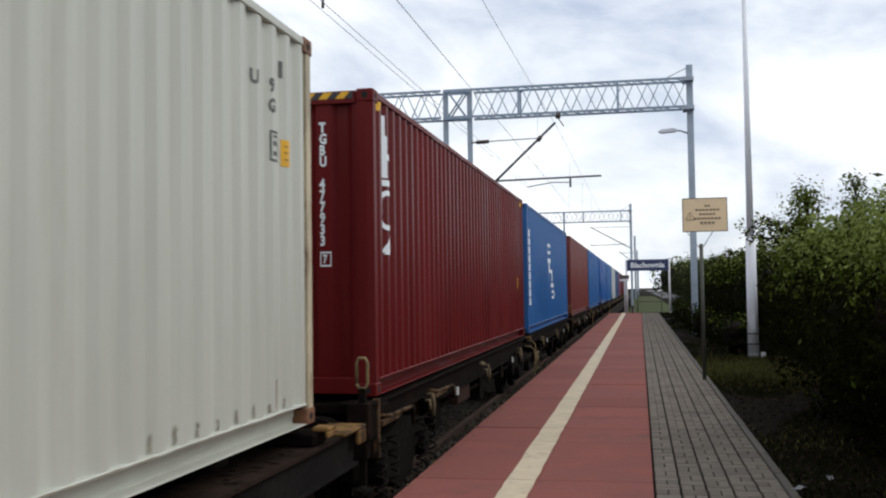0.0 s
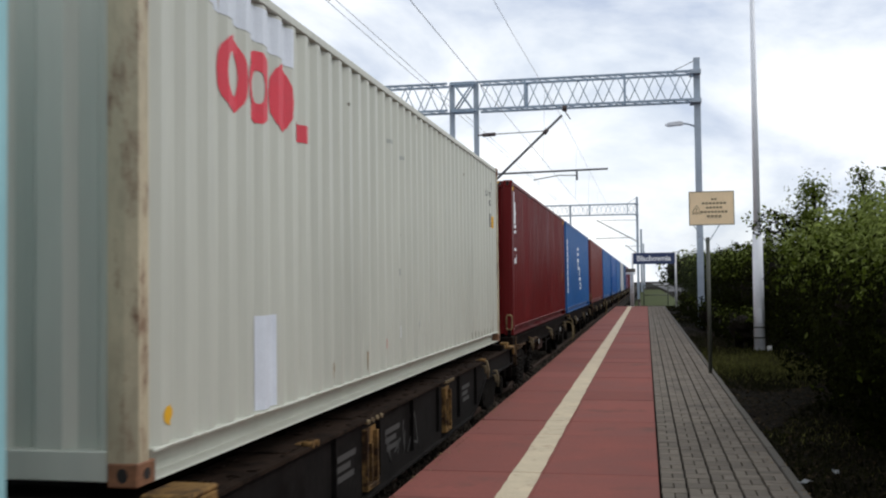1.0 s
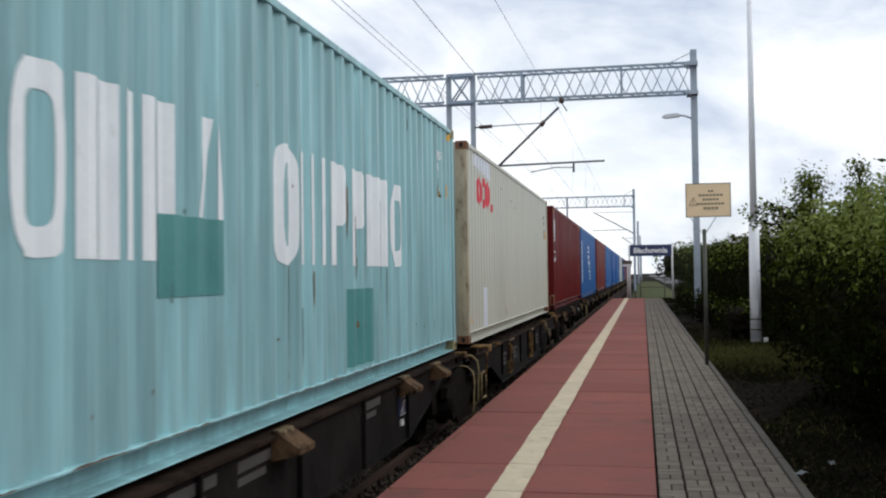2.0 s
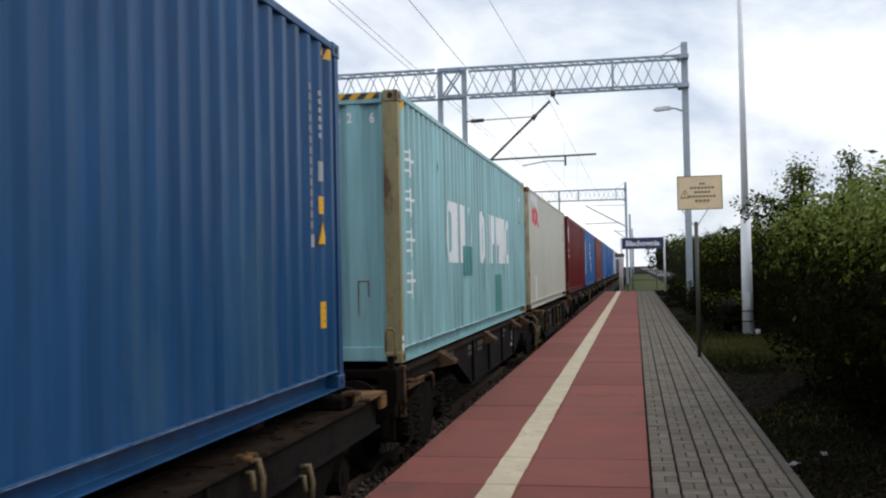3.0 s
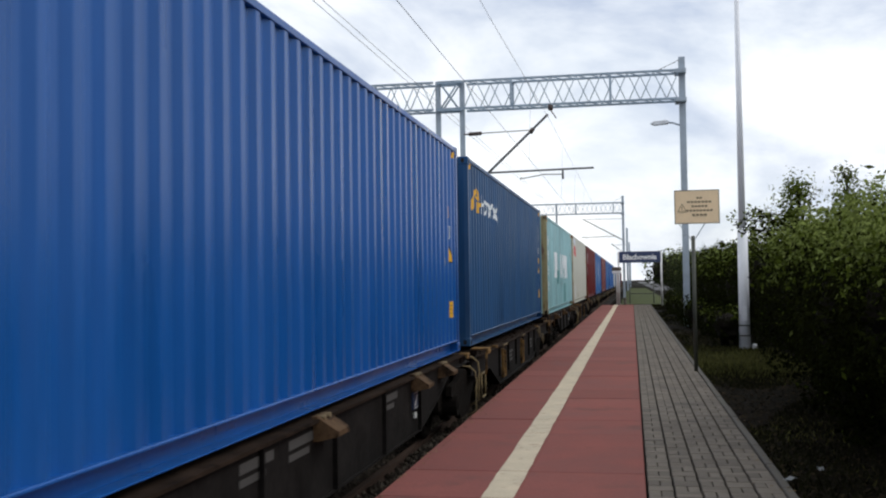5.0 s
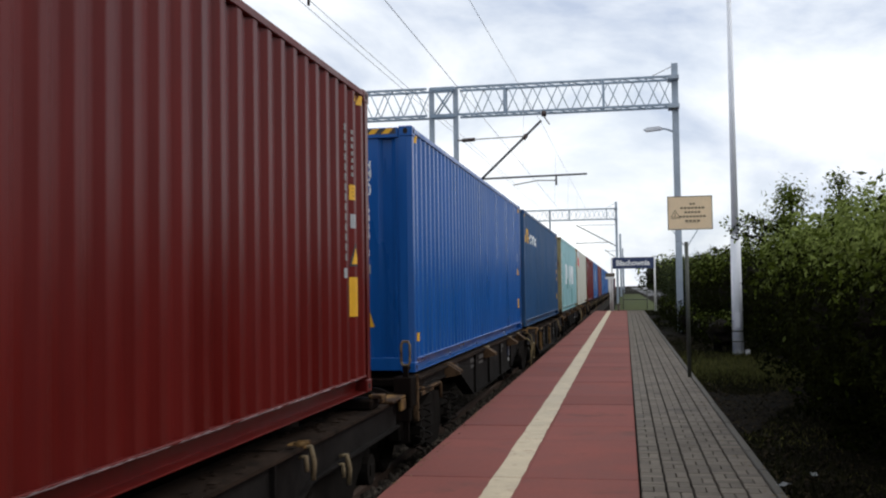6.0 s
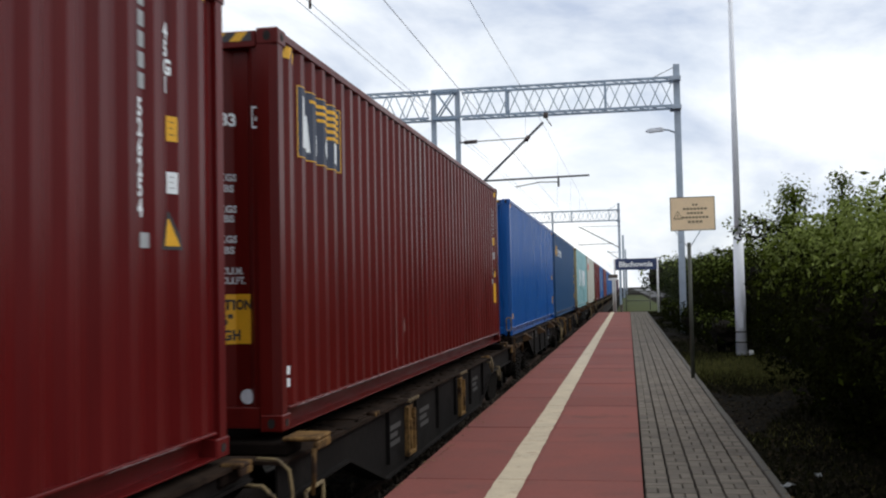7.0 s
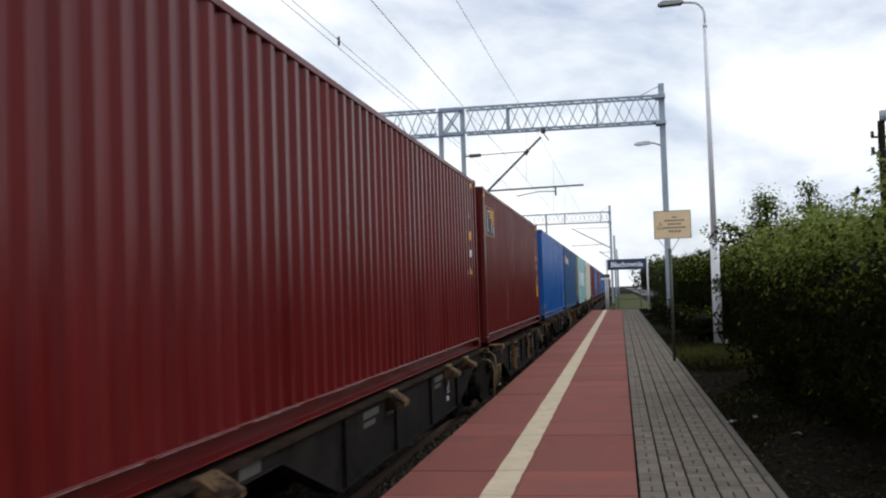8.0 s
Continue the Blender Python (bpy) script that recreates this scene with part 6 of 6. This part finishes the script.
def mast(bm, x, y, z0, z1, w=0.22):
    """A rolled H-section column."""
    box(bm, x - w / 2, x + w / 2, y - w / 2, y - w / 2 + 0.02, z0, z1)
    box(bm, x - w / 2, x + w / 2, y + w / 2 - 0.02, y + w / 2, z0, z1)
    box(bm, x - 0.012, x + 0.012, y - w / 2 + 0.02, y + w / 2 - 0.02, z0, z1)
    return bm


def portal(y, right, mid, left, top_right, near=True):
    p = thing("overhead_line_portal", "grey-blue lattice steel gantry carrying the overhead line", "gantry", (0, 0, 0), "overhead line gantries")
    z0, z1 = 7.96, 8.96
    part("mast", mast(bmesh.new(), right, y, -0.6, top_right), GALV, p)
    for x in mid:
        part("column", mast(bmesh.new(), x, y, -1.0, 9.04, 0.17), GALV, p)
    part("column", mast(bmesh.new(), left, y, -1.0, 9.04, 0.24), GALV, p)
    lattice_beam(mid[-1] + 0.12, right - 0.1, y, z0, z1, 0.44, p)
    lattice_beam(left, mid[0] - 0.12, y, z0, z1, 0.44, p)
    bm = bmesh.new()
    if len(mid) > 1:
        a, b = mid[0] + 0.1, mid[1] - 0.1
        for yy in (y - 0.2, y + 0.2):
            strut(bm, (a, yy, z0), (b, yy, z1), 0.07)
            strut(bm, (a, yy, z1), (b, yy, z0), 0.07)
            for zz in (z0, z1):
                box(bm, a - 0.1, b + 0.1, yy - 0.05, yy + 0.05, zz - 0.06, zz + 0.06)
    part("splice_frame", bm, LATTICE, p) if len(mid) > 1 else bm.free()
    for x in (mid[-1] + 1.85, mid[-1] + 5.4):
        for yy in (y - 0.34, y + 0.34):
            part("splice_plate", boxes((x - 0.035, x + 0.035, yy - 0.02, yy + 0.02, z0, z1)), LATTICE, p)
    for zz in (z0 - 0.03, z1 - 0.01):
        part("mast_bracket", boxes((right - 0.24, right + 0.13, y - 0.36, y + 0.36, zz - 0.08, zz + 0.06)), GALV, p)
    bm = tubes(([(right, y, top_right - 0.05), (right - 0.9, y, z1 + 0.05)], 0.012))
    part("stay", bm, WIRE, p)
    # cantilever over the platform track
    c = mid[-1]
    yy = y - 0.3
    if not near:
        part("cantilever", tubes(([(right - 0.1, yy, 5.4), (-4.5, yy, 7.45)], 0.045)), WIRE, p, "dark steel cantilever tube")
        part("top_stay", tubes(([(right - 0.1, yy, 7.4), (-4.2, yy, 7.42)], 0.02)), WIRE, p)
        part("steady_arm", tubes(([(right - 0.6, yy, 5.75), (-4.6, yy, 5.7)], 0.03)), WIRE, p)
        return p
    bm = tubes(([(c + 0.1, yy, 4.75), (-2.85, yy, 7.60)], 0.045), ([(-5.2, yy, 5.56), (-1.25, yy, 5.62)], 0.035), ([(c + 0.75, yy, 7.02), (-3.45, yy, 7.06)], 0.018))
    part("cantilever", bm, WIRE, p, "dark steel cantilever tubes")
    part("insulator_cap", tubes(([(c + 0.1, yy, 7.0), (c + 0.3, yy, 7.0)], 0.03)), INSULATOR, p)
    part("insulator", tubes(([(c + 0.28, yy, 7.0), (c + 0.75, yy, 7.02)], 0.07)), INSULATOR, p)
    part("insulator", tubes(([(-2.75, yy, 7.95), (-2.75, yy, 7.75)], 0.09), ([(-2.75, yy, 7.76), (-2.55, yy, 7.45)], 0.02)), INSULATOR, p)
    part("insulator", tubes(([(-3.5, yy, 6.95), (-3.38, yy, 7.12)], 0.08)), INSULATOR, p)
    bm = tubes(([(-2.35, yy, 5.6), (-2.35, yy, 5.25)], 0.035), ([(-2.35, yy, 5.42), (-3.0, yy, 5.44), (-3.9, yy, 5.30)], 0.018))
    part("steady_arm", bm, WIRE, p)
    if near:
        bm = tubes(([(right - 0.1, y, 7.05), (right - 0.35, y, 7.15), (right - 0.5, y, 7.16)], 0.03))
        part("lamp_arm", bm, GALV, p)
        bm = bmesh.new()
        loft(bm, [(right - 1.12, 7.14), (right - 1.0, 7.08), (right - 0.5, 7.12), (right - 0.46, 7.18), (right - 0.6, 7.24), (right - 1.0, 7.21)], "y", y - 0.12, y + 0.12)
        part("lamp_head", bm, LAMP_GREY, p)
    return p


def wires():
    def line(name, x, z, r, y0=-30, y1=330, sag=0.0, label="", zig=0.12):
        pts = []
        for i in range(49):
            y = y0 + (y1 - y0) * i / 48
            q = ((y - 36) % 60) / 60
            pts.append((x + zig * math.sin((y - 36) * math.pi / 60), y, z - sag * 4 * q * (1 - q)))
        tagged(part(name, tubes((pts, r), n=6), WIRE), label, "wire", "overhead wires", "structure")
    line("contact_wire", -2.98, 5.28, 0.005, zig=-0.06, label="thin dark contact wire over the platform track")
    line("catenary_wire", -2.88, 7.62, 0.0055, sag=0.25, label="thin dark catenary wire sagging between gantries")
    line("feeder_wire", -7.70, 8.78, 0.008, label="thin dark feeder wire above the gantry")
    line("feeder_wire", -7.52, 8.84, 0.008, label="thin dark feeder wire above the gantry")
    for k, y in enumerate((30, 44, 54, 64, 76, 88)):
        q = ((y - 36) % 60) / 60
        tagged(part("dropper", tubes(([(-2.98, y, 5.28), (-2.9, y, 7.62 - q * (1 - q))], 0.004), n=4), WIRE), "hair-thin dropper between contact and catenary wire", "wire", "droppers", "structure")
    bm = bmesh.new()
    for y in (18.0, 23.5):
        tube(bm, [(-7.6, y, 8.7), (-7.6, y, 8.95)], 0.04, 6)
    tagged(part("wire_clamp", bm, INSULATOR), "small dark clamp on the feeder wires", "clamp", kind="structure")


def far_masts():
    for x, y, top in ((-0.6, 156, 9.6), (-0.4, 216, 9.6), (-0.3, 276, 9.6)):
        m = thing("overhead_line_mast", "distant grey steel overhead line mast", "mast", (0, 0, 0), "distant masts")
        part("column", mast(bmesh.new(), x, y, -0.5, top, 0.3), GALV, m)
        bm = tubes(([(x, y, 5.4), (x - 2.4, y, 7.2)], 0.05), ([(x, y, 7.0), (x - 2.4, y, 7.0)], 0.03))
        part("bracket", bm, WIRE, m)


# ---- posts and signs ----
def warning_board():
    x, y = 1.07, 17.9
    s = thing("warning_board", "faded yellow safety board on a thin dark pole", "sign", (x, y, 0))
    part("pole", tubes(([(0, 0, -0.2), (0, 0, 2.36)], 0.034), n=12), GREEN_POLE, s)
    bm = tubes(([(0, 0, 2.25), (0.26, 0.0, 2.66)], 0.008), ([(0, 0, 2.25), (-0.27, 0.0, 2.62)], 0.008))
    part("brace", bm, GALV, s)
    part("board", boxes((-0.30, 0.445, -0.05, -0.03, 2.58, 3.15)), SIGN_YELLOW, s, "faded yellow board")
    part("board_rim", boxes((-0.31, 0.455, -0.032, -0.02, 2.57, 3.16), (-0.31, -0.298, -0.054, -0.02, 2.57, 3.16), (0.443, 0.455, -0.054, -0.02, 2.57, 3.16), (-0.298, 0.443, -0.054, -0.02, 3.148, 3.16), (-0.298, 0.443, -0.054, -0.02, 2.57, 2.582)), SIGN_EDGE, s)
    bm = bmesh.new()
    for k, (z, w) in enumerate(((3.02, 0.10), (2.95, 0.42), (2.875, 0.28), (2.80, 0.46), (2.725, 0.26))):
        n = max(2, int(w / 0.055))
        for j in range(n):
            a = 0.12 - w / 2 + w * j / n
            box(bm, a, a + w / n * 0.78, -0.0525, -0.0495, z - 0.017, z + 0.017)
    box(bm, 0.0, 0.24, -0.0525, -0.0495, 2.695, 2.70)
    tagged(part("print_bars", bm, SIGN_INK, s), kind="stuff")
    bm = bmesh.new()
    tri = [(-0.25, 2.79), (-0.11, 2.79), (-0.18, 2.92)]
    for a, b in zip(tri, tri[1:] + tri[:1]):
        tube(bm, [(a[0], -0.051, a[1]), (b[0], -0.051, b[1])], 0.006, 4)
    box(bm, -0.186, -0.174, -0.0525, -0.0495, 2.81, 2.87)
    box(bm, -0.26, -0.10, -0.0525, -0.0495, 2.765, 2.772)
    part("warning_symbol", bm, SIGN_INK, s)


def lamp_post():
    s = thing("street_lamp", "tall pale grey steel lamp post with a curved arm", "street lamp", (2.57, 24.2, -0.03))
    bm = bmesh.new()
    tube(bm, [(0, 0, -0.2), (0, 0, 2.75)], 0.128, 14, 0.115)
    part("lower_shaft", bm, LAMP_GREY, s)
    bm = bmesh.new()
    tube(bm, [(0, 0, 2.74), (0, 0, 2.80)], 0.115, 14, 0.085)
    tube(bm, [(0, 0, 2.78), (0, 0, 8.7)], 0.083, 14, 0.05)
    part("upper_shaft", bm, LAMP_GREY, s)
    bm = bmesh.new()
    pts = [(0, 0, 8.65)] + [(-0.35 + 0.35 * math.cos(a), 0, 9.0 + 0.35 * math.sin(a)) for a in np.linspace(0, math.pi / 2, 6)] + [(-0.6, 0, 9.37)]
    tube(bm, pts, 0.035, 10)
    tube(bm, [(0, 0, 8.63), (0, 0, 8.72)], 0.06, 10)
    part("arm", bm, LAMP_GREY, s)
    bm = bmesh.new()
    loft(bm, [(-1.24, 9.35), (-1.18, 9.30), (-0.62, 9.32), (-0.55, 9.37), (-0.62, 9.42), (-1.10, 9.43)], "y", -0.14, 0.14)
    part("lamp_head", bm, DECAL_GREY, s, "dark grey lantern")
    for z in (0.28, 0.52):
        part("band", tubes(([(0, 0, z), (0, 0, z + 0.03)], 0.134), n=14), GREEN_POLE, s)
    part("hatch", boxes((-0.05, 0.05, -0.135, -0.1, 0.62, 0.95), bevel=0.008), LAMP_GREY, s)
    b = boxes((0.16, 0.28, -0.08, 0.06, -0.03, 0.1), bevel=0.02)
    tagged(part("marker_stone", b, WHITE_POST), "small white marker stone beside the lamp post", "stone").location = (2.57, 24.2, -0.03)


def station_sign():
    s = thing("station_sign", "navy blue station name board with white lettering on two white posts", "station sign", (0, END_Y + 0.3, 0))
    for x in (-0.82, 1.88):
        part("post", tubes(([(x, 0, -0.3), (x, 0, 3.42)], 0.06), n=10), WHITE_POST, s)
    part("board", boxes((-0.78, 1.84, -0.09, -0.05, 2.70, 3.42)), SIGN_BLUE, s)
    w = word_mesh("Błachownia", 0.46)
    xs = [v.co.x for v in w.verts]
    k = 2.14 / (max(xs) - min(xs))
    for v in w.verts:
        v.co = Vector(((v.co.x - min(xs)) * k - 0.54, -0.095, v.co.y + 2.91))
    bmesh.ops.recalc_face_normals(w, faces=w.faces)
    part("lettering", w, SIGN_WHITE, s, "white station name")
    t = thing("track_sign", "small white and dark plate on a post at the platform end", "sign", (-0.95, END_Y + 0.1, 0))
    part("plate", boxes((-0.3, 0.3, -0.03, 0.0, 2.05, 2.18)), SIGN_WHITE, t)
    part("plate_top", boxes((-0.3, 0.3, -0.03, 0.0, 2.2, 2.42)), SIGN_EDGE, t)
    part("post", tubes(([(0, 0.02, -0.2), (0, 0.02, 2.4)], 0.04), n=8), WHITE_POST, t)
    g = thing("barrier", "dark tubular barrier across the end of the platform", "barrier", (0, END_Y + 4.0, 0))
    for x in (-0.15, 1.45):
        part("post", tubes(([(x, 0, -0.4), (x, 0, 1.3)], 0.035), n=8), GREEN_POLE, g)
    for z in (1.3, 0.65):
        part("rail", tubes(([(-0.15, 0, z), (1.45, 0, z)], 0.03), n=8), GREEN_POLE, g)
    b = bmesh.new()
    tube(b, [(0, 0, -0.3), (0, 0, 0.35)], 0.10, 10, 0.08)
    tube(b, [(0, 0, 0.35), (0, 0, 0.42)], 0.14, 10)
    tagged(part("bollard", b, SIGN_EDGE), "short dark bollard at the platform end", "bollard").location = (-0.45, END_Y + 0.4, 0)


def utility_pole():
    s = thing("utility_pole", "dark wooden utility pole with insulators behind the hedge", "utility pole", (6.55, 22.5, 0))
    bm = bmesh.new()
    tube(bm, [(0, 0, -0.3), (0, 0, 5.5)], 0.13, 10, 0.09)
    part("shaft", bm, BARK, s)
    part("arm", tubes(([(-0.25, 0, 5.1), (0.6, 0, 5.1)], 0.03), ([(-0.25, 0, 4.7), (0.6, 0, 4.7)], 0.03)), GREEN_POLE, s)
    for z in (5.1, 4.7):
        part("insulator", tubes(([(-0.22, 0, z), (-0.22, 0, z + 0.15)], 0.045)), INSULATOR, s)
    part("cap", tubes(([(0.1, 0, 5.5), (0.1, 0, 5.75)], 0.14)), GALV, s)


def distance():
    bm = boxes((3.4, 7.5, 150, 700, -0.2, 0.03))
    tagged(part("road", bm, ROAD), "grey asphalt lane running beside the far track", "road", kind="structure")
    for x, y in ((6.4, 330),):
        c = thing("car", "small white car on the distant lane", "car", (x, y, 0.02), "distant cars")
        bm = bmesh.new()
        loft(bm, [(-2.0, 0.3), (2.0, 0.3), (2.05, 0.75), (1.2, 0.9), (0.6, 1.4), (-1.2, 1.42), (-1.9, 0.95), (-2.05, 0.6)], "x", -0.85, 0.85)
        part("body", bm, CAR_WHITE, c)
        part("rear_window", boxes((-0.7, 0.7, -1.80, -1.5, 0.98, 1.3)), GLASS_DARK, c)
        for sx in (-0.8, 0.8):
            for yy in (-1.25, 1.3):
                bm = bmesh.new()
                loft(bm, [(yy + 0.31 * math.cos(a * math.pi / 6), 0.31 + 0.31 * math.sin(a * math.pi / 6)) for a in range(12)], "x", sx - 0.1, sx + 0.1)
                part("wheel", bm, DARK_HOLE, c)


ground()
track()
portal(36.0, 1.89, (-6.92, -6.02), -17.5, 9.47)
portal(96.0, -0.70, (-7.0,), -17.5, 9.60, False)
far_masts()
wires()
warning_board()
lamp_post()
station_sign()
utility_pole()
distance()
planting()
overhanging_branch()
lawn()
debris()
grass_tufts()
platform()


# ---- what moves ----
def motions():
    times = [0.0, 1.0, 2.0, 3.0, 4.0, 5.0, 6.0, 7.0, 7.3, 7.5, 7.7, 8.0]
    for ob, y0 in MOVERS:
        walk(ob, [(t, pose(SIDE_X, y0 + travel(t), DECK_Z)) for t in times])
    steps = [2 * k / 30 for k in range(121)]
    for ob, dy in WHEELSETS:
        walk(ob, [(t, pose(0, dy, 0.46, -math.degrees(travel(t) / 0.46))) for t in steps])


motions()
